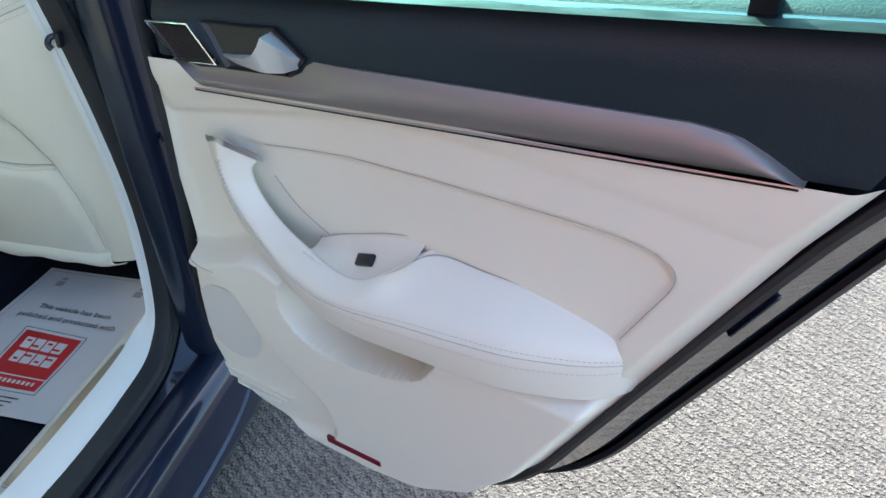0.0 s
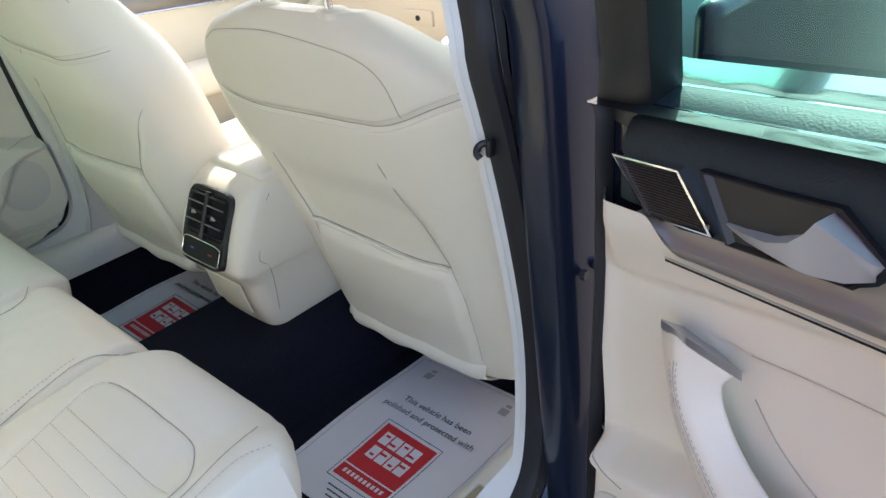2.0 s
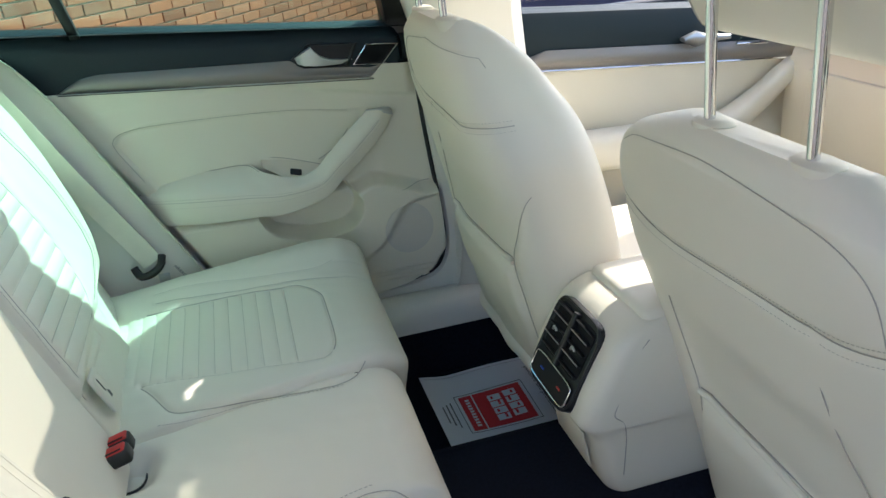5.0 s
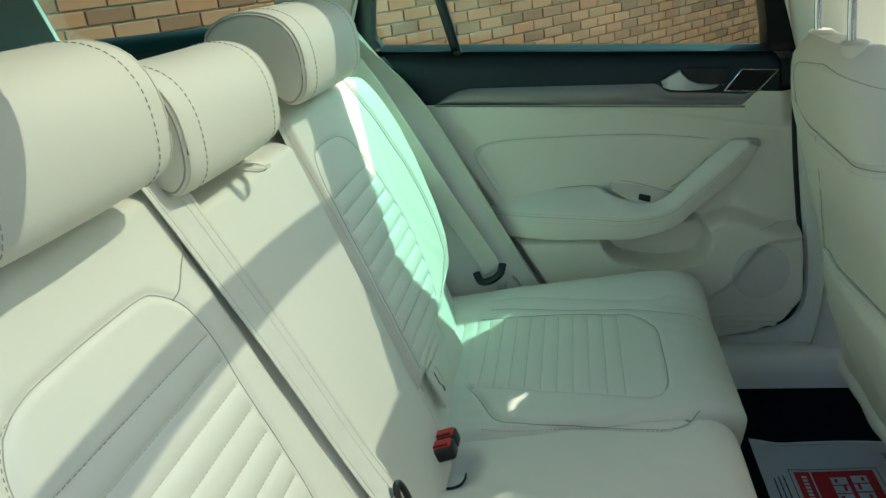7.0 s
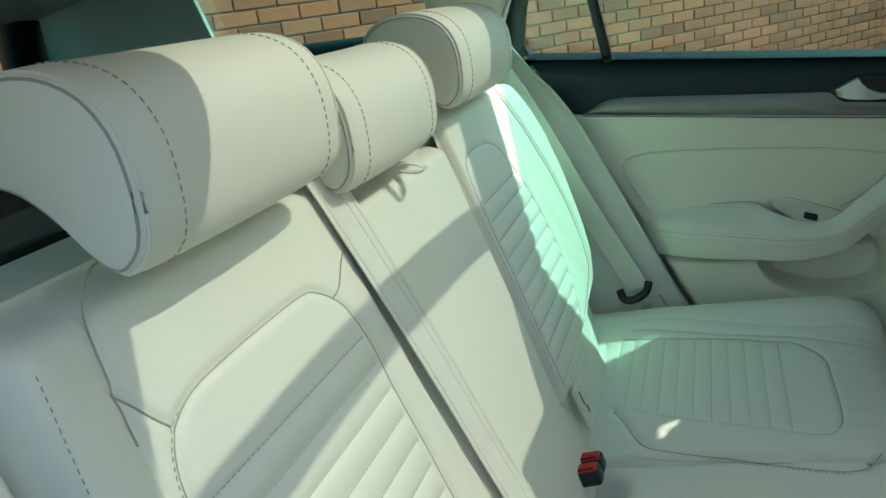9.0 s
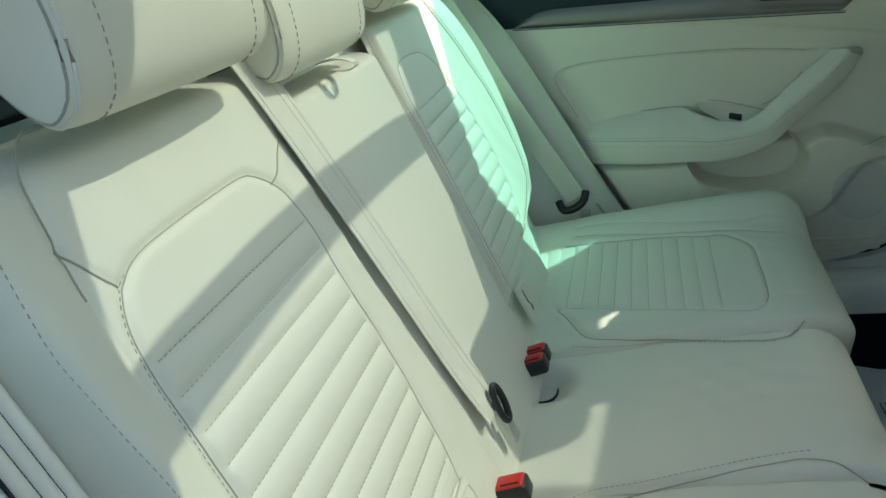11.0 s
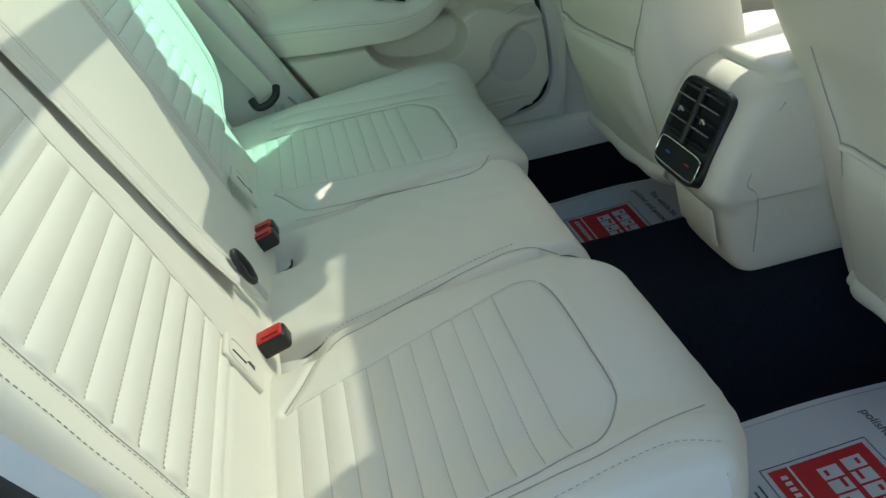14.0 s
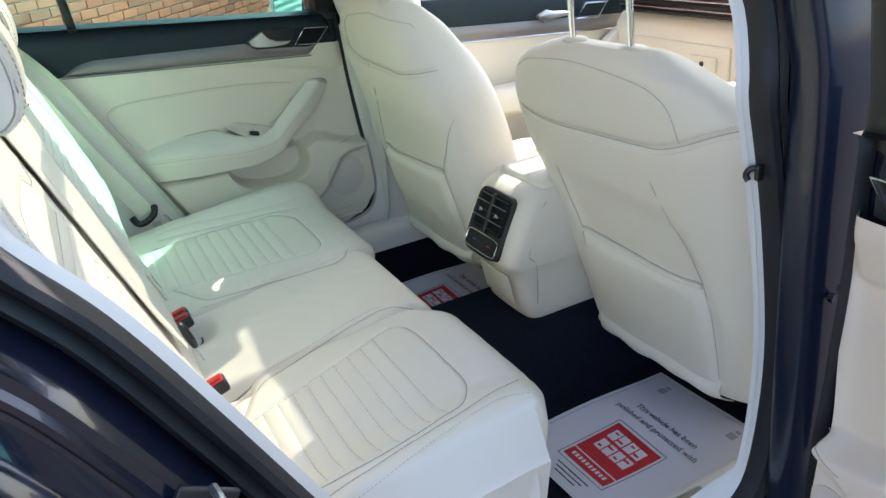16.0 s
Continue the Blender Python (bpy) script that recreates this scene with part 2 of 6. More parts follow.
solo("ground", grid([[(x, y, GROUND_Z) for y in np.linspace(-400, 400, 9)] for x in np.linspace(-400, 400, 9)], flip=True), CONCRETE,
     "pale rough concrete ground with aggregate and brushed ridges", "ground", kind="structure", smooth=False)

# ---- shell of the car ----
APERTURE = path([(0.30, 0.50), (0.265, 0.425), (0.18, 0.392), (-0.08, 0.392), (-0.22, 0.43), (-0.31, 0.58), (-0.40, 0.76), (-0.485, 0.935), (-0.555, 1.07),
                 (-0.625, 1.17), (-0.67, 1.26), (-0.62, 1.35), (-0.48, 1.44), (-0.15, 1.485), (0.08, 1.485), (0.13, 1.42), (0.19, 1.24), (0.243, 1.09),
                 (0.288, 0.885), (0.313, 0.68)], 140, closed=True)
CLOSED_EDGE = path([(0.222, 1.10), (0.226, 1.03), (0.232, 0.93), (0.245, 0.80), (0.258, 0.68), (0.262, 0.58), (0.24, 0.515), (0.18, 0.49), (0.06, 0.483), (-0.08, 0.478),
                    (-0.18, 0.49), (-0.265, 0.535), (-0.323, 0.60), (-0.378, 0.70), (-0.448, 0.83), (-0.541, 1.00), (-0.592, 1.08), (-0.635, 1.15), (-0.658, 1.20), (-0.50, 1.21),
                    (0.0, 1.165), (0.215, 1.145)], 160, closed=True)
shell = thing("car_body", (0, 0, 0.3), "dark blue estate car body with open rear door and cream trim", "car", kind="structure")


def upright(v, f):
    """On the open side the front edge of the opening leans less."""
    v[:, 0] += 0.045 * ease(v[:, 2], 1.09, 1.24) * ease(v[:, 0], -0.05, 0.08) * (v[:, 1] < 0)
    return v, f


for side in (1, -1):
    k = 0.012 if side > 0 else 0.0
    v, f = sweep(APERTURE, [(-0.020, 0.690), (-0.016, 0.705), (-0.008, 0.722), (k, 0.732), (k + 0.006, 0.740)], lean if side > 0 else lean_open, side)
    if side < 0:   # slim beside the front seat
        m = len(APERTURE)
        slim = ease(v[:, 0], 0.08, 0.2) * ease(v[:, 2], 0.40, 0.50)
        v[:2 * m, 1] -= slim[:2 * m] * np.repeat((0.038, 0.024), m)
        rear = (ease(-v[:, 0], 0.20, 0.30) * ease(1.25 - v[:, 2], 0.0, 0.15))[:2 * m]
        v[:2 * m, 1] -= rear * np.repeat((0.036, 0.022), m)
        v[:2 * m, 0] -= rear * np.repeat((0.018, 0.012), m)
        v[:2 * m, 2] -= rear * np.repeat((0.009, 0.006), m)
        v[:2 * m, 0] += slim[:2 * m] * np.repeat((0.018, 0.012), m)
    part("aperture_trim", fixed(*upright(v, f)), WHITE_TRIM, shell, "pale cream aperture trim")
    part("door_seal", fixed(*upright(*sweep(APERTURE, [(k + 0.002, 0.733), (k, 0.748), (0.006 + k * 0.5, 0.764), (0.014 + k * 0.3, 0.768), (0.021, 0.760), (0.025, 0.752), (0.029, 0.760), (0.036, 0.765), (0.043, 0.758), (0.046, 0.738)], lean if side > 0 else lean_open, side))), RUBBER, shell, "black rubber door seal")
    part("door_jamb", fixed(*upright(*sweep(APERTURE, [(0.044, 0.74), (0.050, 0.752), (0.056, 0.778), (0.068, 0.798), (0.078, 0.800), (0.083, 0.807), (0.089, 0.807), (0.094, 0.801), (0.112, 0.808), (0.125, 0.83), (0.14, 0.872), (0.155, 0.885)], lean if side > 0 else lean_open, side))), PAINT_DIM, shell, "glossy dark blue door jamb")

# raised flange down the front of the open jamb
nn = outward(APERTURE)
bead = [(x + nx * 0.119, -(0.824 - lean_open(z)), z + nz * 0.119) for (x, z), (nx, nz) in zip(APERTURE, nn) if x > 0.10 and 0.46 < z < 1.40]
bead = arr(sorted(bead, key=lambda q: q[2]))
part("jamb_flange", fixed(*upright(*tube(bead, 0.0042, 8))), PAINT, shell, "glossy dark blue flange")
part("flange_seal", fixed(*upright(*tube(bead + arr((0.016, -0.016, 0)), 0.0050, 8))), RUBBER, shell, "black rubber flange seal")

# cream trim round the foot of the closed door
low = [i for i in range(len(CLOSED_EDGE)) if CLOSED_EDGE[i][1] < 1.09]
nn = outward(CLOSED_EDGE)
rows = []
for i in low:
    (x, z), (nx, nz) = CLOSED_EDGE[i], nn[i]
    rows.append([(x + nx * o, y, z + nz * o) for o, y in ((0.005, 0.772), (0.006, 0.752), (0.012, 0.742), (0.045, 0.735), (0.12, 0.728))])
part("door_surround", fixed(*grid(rows)), WHITE_TRIM, shell, "cream trim round the closed door")

# floor pan with the raised tunnel
ys = np.linspace(-0.74, 0.74, 60)
xs = np.linspace(-0.20, 1.35, 50)


def floor_z(x, y):
    t = 1 - ease(abs(y), 0.12, 0.22)
    return 0.296 + 0.16 * t + (0.145 if y > 0 else 0.075) * ease(abs(y), 0.605, 0.632) + 0.12 * ease(x, 0.85, 1.3)


part("carpet", grid([[(x, y, floor_z(x, y)) for y in ys] for x in xs], flip=True), CARPET, shell, "black pile carpet over the tunnel")

# sill, both sides
for side in (1, -1):
    rows = []
    for x in np.linspace(-0.30, 0.62, 30):
        up = 0.10 * ease(-x, 0.10, 0.3)
        hi = 0.068 if side > 0 else 0.0
        rows.append([(x, side * y, z + up) for y, z in ((0.622, 0.335 + hi), (0.630, 0.362 + hi), (0.645, 0.388 + hi), (0.66, 0.396 + hi), (0.70, 0.398 + hi), (0.73, 0.392 + hi), (0.75, 0.375 + hi))])
    part("sill_cover", grid(rows, flip=side > 0), WHITE_TRIM, shell, "pale cream sill cover")
    part("sill_outer", rbox((1.1, 0.10, 0.20), (0.0, side * 0.83, 0.27), 0.04), PAINT, shell, "dark blue painted sill")

# roof with glass panels
ROOF = 1.56


def roof_z(x, y):
    return ROOF - 0.06 * (y / 0.62) ** 2 - 0.03 * ((x - 0.1) / 1.0) ** 2


# the third, clear opening is unseen and added to let sun into the front
GLASSES = ((-0.62, -0.137), (-0.078, 0.50), (0.84, 1.32))
HALF = 0.375
EDGES = [-1.75] + [x for g in GLASSES for x in g] + [1.36]
PANELS = [(EDGES[i], EDGES[i + 1], -0.575, 0.53) for i in range(0, len(EDGES), 2)] + [(a, b, *q) for a, b in GLASSES for q in ((-0.575, -HALF), (HALF, 0.53))]
for x0, x1, y0, y1 in PANELS:
    part("roof_panel", slab([[(x, y, roof_z(x, y)) for y in np.linspace(y0, y1, 9)] for x in np.linspace(x0, x1, 9)], (0, 0, 0.015), flip=False), [PAINT], shell, "roof panel")
    part("headliner", slab([[(x, y, roof_z(x, y) - 0.005) for y in np.linspace(y0, y1, 9)] for x in np.linspace(x0, x1, 9)], (0, 0, 0.003), flip=False), WHITE_TRIM, shell, "cream cloth headliner")
for x0, x1 in GLASSES:
    part("roof_glass", slab([[(x, y, roof_z(x, y) + 0.008) for y in np.linspace(-HALF, HALF, 9)] for x in np.linspace(x0, x1, 9)], (0, 0, 0.005)), GLASS_ROOF if x0 < 0.5 else GLASS_CLEAR, shell, "glass roof panel")
part("windscreen", slab([[(1.36 + 0.50 * t, y * (1 + 0.15 * t), 1.49 - 0.40 * t) for y in np.linspace(-0.60, 0.60, 9)] for t in np.linspace(0, 1, 7)], (0.0, 0, 0.005)), GLASS_CLEAR, shell, "clear windscreen")

# upper side rails, pillars and glass
for side in (1, -1):
    part("roof_rail", tube([(x, side * (0.545 if side < 0 else 0.525), (1.525 if side < 0 else 1.555) - 0.03 * (x - 0.1) ** 2) for x in np.linspace(-1.75, 1.14, 20)], 0.04 if side < 0 else 0.03, 8), PAINT, shell)
    part("cant_rail", slab([[(x, side * y, z - w * 0.06 * ease(x, 0.04, 0.16)) for y, z, w in (((0.612, 1.452, 1), (0.59, 1.50, 0.4), (0.535, 1.56, 0)) if side < 0 else ((0.553, 1.505, 0), (0.54, 1.53, 0), (0.515, 1.58, 0)))] for x in np.linspace(-0.80, 0.50, 16)], (0, -side * 0.02, -0.004)), BLACK, shell, "dark cant rail above the door")
    part("front_pillar", tube([(1.12, side * 0.62, 1.51), (1.45, side * 0.69, 1.32), (1.72, side * 0.74, 1.10)], 0.045, 8), BLACK, shell)
    # centre pillar between the door openings
    rows = []
    for z in np.linspace(0.40, 1.52, 24):
        xf = np.interp(z, [0.4, 0.9, 1.24, 1.6], [0.52, 0.50, 0.46, 0.38])
        xr = np.interp(z, [0.4, 0.5, 0.68, 0.885, 1.09, 1.24, 1.42, 1.52], [0.27, 0.31, 0.318, 0.296, 0.252, 0.20, 0.142, 0.11])
        yy = 0.70 - 0.26 * max(0, z - 1.14) - 0.05 * ease(z, 0.6, 1.3)
        xr -= 0.022 if side > 0 else 0.0
        if side < 0:
            yy = 0.752 - lean_open(z)
            xr += 0.02 + 0.045 * ease(z, 1.09, 1.24)
        if side < 0:
            rows.append([(xr - 0.004, -(yy + 0.012), z), (xr + 0.012, -yy, z), (xr + 0.05, -(yy - 0.004), z), ((xr + xf) / 2, -(yy - 0.004), z), (xf - 0.06, -yy, z), (xf - 0.05, -(yy + 0.012), z)])
            continue
        rows.append([(xr - 0.004, side * (yy + 0.04), z), (xr + 0.012, side * (yy + 0.008), z), (xr + 0.05, side * (yy - 0.008), z), ((xr + xf) / 2, side * (yy - 0.014), z), (xf - 0.04, side * (yy - 0.006), z), (xf, side * (yy + 0.04), z)])
    part("centre_pillar_trim", grid(rows, flip=side < 0), WHITE_TRIM, shell, "cream centre pillar trim")
    part("centre_pillar", fixed(*loft([super_ring((np.interp(z, [0.4, 1.24, 1.6], [0.40, 0.36, 0.29] if side < 0 else [0.40, 0.34, 0.25]), side * (0.80 - (lean(z) if side > 0 else lean_open(z))), z), (1, 0, 0), (0, 1, 0), 0.10, 0.04, 4, 32) for z in np.linspace(0.36, 1.51, 20)])), PAINT, shell, "glossy dark blue centre pillar")

# rear side: cream rear pillar trim, load bay, quarter glass
for side in (1, -1):
    rows = []
    for z in np.linspace(0.60, 1.52, 26):
        edge = np.interp(z, [0.58, 0.76, 0.935, 1.07, 1.17, 1.26, 1.35, 1.44, 1.52], [-0.30, -0.40, -0.485, -0.555, -0.625, -0.67, -0.62, -0.48, -0.30])
        back = np.interp(z, [0.6, 1.15, 1.27, 1.6], [-0.95, -0.95, -0.80, -0.74])
        yy = 0.715 - lean(z) if side > 0 else 0.742 - lean_open(z)
        edge -= 0.0 if side > 0 else 0.012
        rows.append([(edge + 0.01, side * (yy + 0.01), z), (edge - 0.02, side * (yy - 0.012), z), ((edge + back) / 2, side * (yy - 0.03), z), (back, side * (yy - 0.02), z)])
    part("rear_pillar_trim", grid(rows, flip=side < 0), WHITE_TRIM, shell, "cream rear pillar trim")
    part("load_bay_wall", rbox((1.25, 0.06, 0.85), (-1.40, side * 0.735, 0.86), 0.02), NAVY, shell, "dark load bay wall")
    rows = [[(a + (b - a) * u, side * (0.700 - lean(z) - 0.015 * np.sin(np.pi * u)), z) for u in np.linspace(0, 1, 7)] for z, a, b in ((1.235, -1.25, -1.82), (1.28, -1.30, -1.79), (1.41, -1.28, -1.70), (1.52, -1.20, -1.62))]
    part("tailgate_pillar_trim", slab(rows, (0, side * 0.012, 0), flip=side < 0), WHITE_TRIM, shell, "pale tailgate pillar trim")
    part("tailgate_pillar", tube([(-1.90, side * 0.64, 1.20), (-1.80, side * 0.56, 1.38), (-1.70, side * 0.49, 1.52)], 0.06, 10), BLACK, shell, "black tailgate pillar")
    part("quarter_glass", slab([[(-0.72 - 1.20 * u, side * (0.735 - lean(1.25 + 0.28 * w)), 1.25 + 0.28 * w) for u in (0, 0.5, 1)] for w in (0, 0.5, 1)], (0, side * 0.004, 0)), GLASS_SIDE, shell, "tinted quarter window")
part("load_cover", slab([[(x, y, 1.20 + 0.05 * ease(-x, 1.0, 1.7) + 0.006 * np.sin(9 * x)) for y in np.linspace(-0.70, 0.70, 6)] for x in np.linspace(-1.75, -0.80, 12)], (0, 0, -0.02), flip=False), NAVY, shell, "black load cover")
part("tailgate_lower", rbox((0.08, 1.45, 0.85), (-1.98, 0, 0.78), 0.02), PAINT, shell)
part("tailgate_glass", slab([[(-1.98 + 0.25 * w, y, 1.20 + 0.33 * w) for y in (-0.66, 0, 0.66)] for w in (0, 0.5, 1)], (-0.004, 0, 0)), GLASS_SIDE, shell, "tailgate window")
# outer quarter panels and rear floor close the body
for side in (1, -1):
    part("quarter_panel", rbox((1.25, 0.06, 0.80), (-1.37, side * 0.87, 0.80), 0.03), PAINT, shell, "dark blue quarter panel")
part("rear_floor", rbox((1.8, 1.44, 0.04), (-1.1, 0, 0.40), 0.01), CARPET, shell)
part("front_bulkhead", rbox((0.05, 1.5, 0.75), (1.55, 0, 0.65), 0.01), BLACK, shell)
for side in (1, -1):
    part("front_wing", rbox((1.15, 0.10, 0.62), (2.10, side * 0.82, 0.68), 0.05), PAINT, shell, "dark blue front wing")
part("bonnet", rbox((1.05, 1.62, 0.05), (2.15, 0, 1.02), 0.03, turn=Euler((0, radians(6), 0)).to_matrix().to_4x4()), PAINT, shell, "dark blue bonnet")
part("front_panel", rbox((0.08, 1.7, 0.60), (2.68, 0, 0.62), 0.04), PAINT, shell)
part("under_tray", rbox((3.4, 1.5, 0.04), (-0.2, 0, 0.25), 0.01), BLACK, shell)

# ---- rear doors ----
OUTLINE = CLOSED_EDGE
PANEL_Y = 0.775


def x_front(z):
    return np.interp(z, [0.478, 0.49, 0.515, 0.58, 0.68, 0.80, 0.93, 1.03, 1.2], [0.10, 0.18, 0.24, 0.262, 0.258, 0.245, 0.232, 0.226, 0.218])


def x_rear(z):
    return np.interp(z, [0.478, 0.49, 0.535, 0.60, 0.70, 0.83, 1.00, 1.08, 1.15, 1.21], [-0.10, -0.18, -0.263, -0.32, -0.374, -0.444, -0.537, -0.588, -0.635, -0.665])


def trim_low(x):
    return 1.015 - 0.083 * (x - 0.13)


def trim_top(x):
    return np.interp(x, [-0.53, -0.50, -0.475, -0.44, -0.05, 0.10, 0.17], [1.0665, 1.083, 1.094, 1.0975, 1.0745, 1.055, 1.04])


def belt(x):
    return 1.136 - 0.0915 * (x - 0.095)


def rise(x):
    """The cream panel climbs over the front end of the strip."""
    return 0.030 * ease(x, 0.118, 0.155)


def rim(x):
    """Upper edge of the lower bulge."""
    return np.interp(x, [-0.5, -0.225, -0.16, 0.03, 0.07, 0.10, 0.14, 0.19, 0.3], [0.775, 0.772, 0.775, 0.790, 0.806, 0.802, 0.785, 0.765, 0.745])


POCKET = path([(-0.205, 0.765), (-0.192, 0.730), (-0.165, 0.703), (-0.11, 0.686), (-0.056, 0.680), (-0.01, 0.686), (0.020, 0.700), (0.036, 0.725), (0.038, 0.755), (0.022, 0.782), (-0.01, 0.80), (-0.10, 0.81), (-0.19, 0.80)], 70, closed=True)
SPEAKER = path([(0.262, 0.735), (0.20, 0.738), (0.148, 0.728), (0.115, 0.690), (0.078, 0.637), (0.03, 0.600), (-0.01, 0.565), (-0.01, 0.50), (0.12, 0.47), (0.28, 0.50), (0.30, 0.62)], 60, closed=True)


def depth_in(poly, x, z):
    """Distance to the outline, positive inside."""
    p = np.stack(np.broadcast_arrays(arr(x), arr(z)), -1)
    a, b = arr(poly), np.roll(arr(poly), -1, 0)
    far = np.full(p.shape[:-1], 9.0)
    odd = np.zeros(p.shape[:-1], bool)
    for (ax, az), (bx, bz) in zip(a, b):
        e = arr((bx - ax, bz - az))
        w = p - arr((ax, az))
        t = np.clip((w @ e) / (e @ e + 1e-12), 0, 1)
        far = np.minimum(far, np.linalg.norm(w - t[..., None] * e, axis=-1))
        cross = (az > p[..., 1]) != (bz > p[..., 1])
        odd ^= cross & (p[..., 0] < (bx - ax) * (p[..., 1] - az) / (bz - az + 1e-12) + ax)
    return np.where(odd, far, -far)


def in_pad(x, z):
    top = np.interp(x, [-0.446, -0.43, -0.39, -0.336, -0.212, -0.064, 0.062], [0.95, 0.969, 0.976, 0.977, 0.973, 0.963, 0.944])
    back = np.interp(z, [0.856, 0.90, 0.94, 0.96, 0.98], [-0.404, -0.427, -0.447, -0.446, -0.41])
    return ease(top - z, -0.004, 0.006) * ease(x - back, -0.004, 0.006) * ease(0.10 - x, -0.01, 0.02)


def short(z):
    """The open door's panel ends a little earlier near its foot."""
    return 0.014 * ease(0.90 - z, 0.0, 0.16)


def panel_depth(x, z, side=-1):
    if side > 0:   # the closed door's lower mouldings sit lower and further forward
        g = ease(0.96 - z, 0.0, 0.16) * ease(z, 0.50, 0.60)
        x, z = x - 0.024 * g, z + 0.020 * g
    crease = np.interp(x, [-0.52, -0.44, -0.337, -0.22, -0.126, 0.0, 0.20], [1.012, 1.019, 1.027, 1.031, 1.026, 1.003, 0.963])
    pad = 0.012 + 0.020 * ease(-x, -0.05, 0.40)
    d = pad + (0.037 - pad) * (0.35 * ease(z - crease, -0.008, 0.006) + 0.65 * ease(z - crease, 0.0, 0.06)) - 0.006 * in_pad(x, z)
    low = ease(rim(x) - z, -0.004, 0.022)
    d = d + (0.060 - d) * low
    d = d - 0.072 * ease(depth_in(POCKET, x, z), -0.002, 0.010)
    d = d - 0.014 * ease(depth_in(SPEAKER, x, z), -0.004, 0.012)
    edge = np.minimum(x_front(z) - x - (short(z) if side < 0 else 0), x - x_rear(z))
    return 0.016 + (d - 0.016) * ease(edge, -0.002, 0.026)


def make_door(side, before, label):
    y_of = lambda d: side * (PANEL_Y - d)
    flip = side < 0
    tip = lambda z: lean(z, 0.66 if side > 0 else 0.30)
    high = 0.07 if side > 0 else 0.0
    door = thing("rear_door", (0.33, side * 0.86, 0.47), label, "car door", "rear doors", before)
    P = lambda name, data, mat, lab="", parent=None: part(name, data, mat, parent or door, lab)

    # body of the door with its shut face
    def below(v, f):
        v[:, 2] = np.minimum(v[:, 2], belt(v[:, 0]) - 0.008)
        return v, f

    P("door_frame", fixed(*below(*sweep(OUTLINE, [(-0.03, 0.771), (0.004, 0.766), (0.012, 0.772), (0.020, 0.795), (0.040, 0.812), (0.056, 0.845), (0.070, 0.862), (0.074, 0.89), (0.064, 0.905)], lambda z: 0.12 * max(0, z - 1.14), side))), PAINT_DIM, "glossy dark blue shut face")
    P("outer_seal", fixed(*below(*sweep(OUTLINE, [(0.060, 0.842), (0.066, 0.838), (0.073, 0.846), (0.076, 0.860), (0.070, 0.868)], lambda z: 0.12 * max(0, z - 1.14), side))), RUBBER, "black rubber outer seal")
    P("inner_seal", fixed(*below(*sweep(OUTLINE, [(-0.003, 0.766), (-0.002, 0.754), (0.002, 0.750), (0.008, 0.754), (0.010, 0.772)], lambda z: 0.12 * max(0, z - 1.14), side))), RUBBER, "black rubber edge seal")
    skin = []
    for v in np.linspace(0, 1, 16):
        z0 = 0.44 + 0.70 * v
        skin.append([(x, side * (0.905 - 0.03 * ((z0 - 0.85) / 0.4) ** 2 - 0.06 * ease(v, 0.86, 1.0)), 0.44 + (belt(x) - 0.012 - 0.44) * v) for x in np.linspace(x_rear(z0) - 0.066, x_front(z0) + 0.066, 14)])
    P("outer_skin", slab(skin, (0, -side * 0.006, 0), flip=not flip), PAINT, "dark blue outer skin")

    # cream panel
    rows = []
    for k in np.linspace(0, 1, 170):
        z0 = 0.479 + (1.015 - 0.479) * k
        x = np.linspace(x_rear(z0 + 0.05 * k), x_front(z0) - (short(z0) if side < 0 else 0), 190)
        z = z0 - 0.083 * (x - 0.13) * k + rise(x) * k ** 6
        rows.append(np.stack([x, y_of(panel_depth(x, z, side)), z], -1))
    P("door_panel", grid(rows, flip=not flip), PLASTIC, "cream moulded door panel")

    # dark upper part: from the trim line up to the glass
    rows = []
    for v in np.linspace(0, 1, 36):
        row = []
        for u in np.linspace(0, 1, 60):
            x = x_rear(1.05 + 0.15 * v) + u * (x_front(1.1) - x_rear(1.05 + 0.15 * v))
            a, b = trim_low(x) + rise(x), belt(x)
            w = max(0.0, (v - 0.36) / 0.64) * np.pi / 2
            z = a + (b - 0.050 - a) * v / 0.36 if v < 0.36 else b - 0.050 * (1 - np.sin(w))
            d = 0.026 - 0.053 * (1 - np.cos(w)) - 0.045 * ease(u, 0.95, 1.0) ** 2
            row.append((x, y_of(d), z))
        rows.append(row)
    P("upper_panel", grid(rows, flip=not flip), NAVY, "dark soft upper door panel")

    # metal-look strip with a bright line below
    rows = []
    for u in np.linspace(0, 1, 70):
        x = -0.528 + u * (0.165 + 0.528)
        lo, hi = trim_low(x), trim_top(x)
        if x > 0.125:
            lo = lo + (x - 0.125) / 0.04 * (hi - lo) * 0.98
        rows.append([(x, y_of(0.024 + 0.014 * (1 - 0.85 * ease(x, -0.10, -0.03) * ease(w, 0.15, 0.5)) * np.sin(np.pi * (0.12 + 0.8 * w)) ** 0.7), lo + (hi - lo) * w) for w in np.linspace(0, 1, 9)])
    strip = P("trim_strip", slab(rows, (0, side * 0.02, 0), flip=flip), STRIP, "satin grey metallic trim strip")
    P("bright_line", fixed(*tube([(x, y_of(0.038), trim_low(x) - 0.0005) for x in np.linspace(-0.525, 0.128, 30)], 0.0010, 6)), SATIN, "thin chrome line", strip)
    P("seam_line", fixed(*tube([(x, y_of(0.0375), trim_low(x) - 0.0030) for x in np.linspace(-0.525, 0.128, 30)], 0.0009, 5)), BLACK)

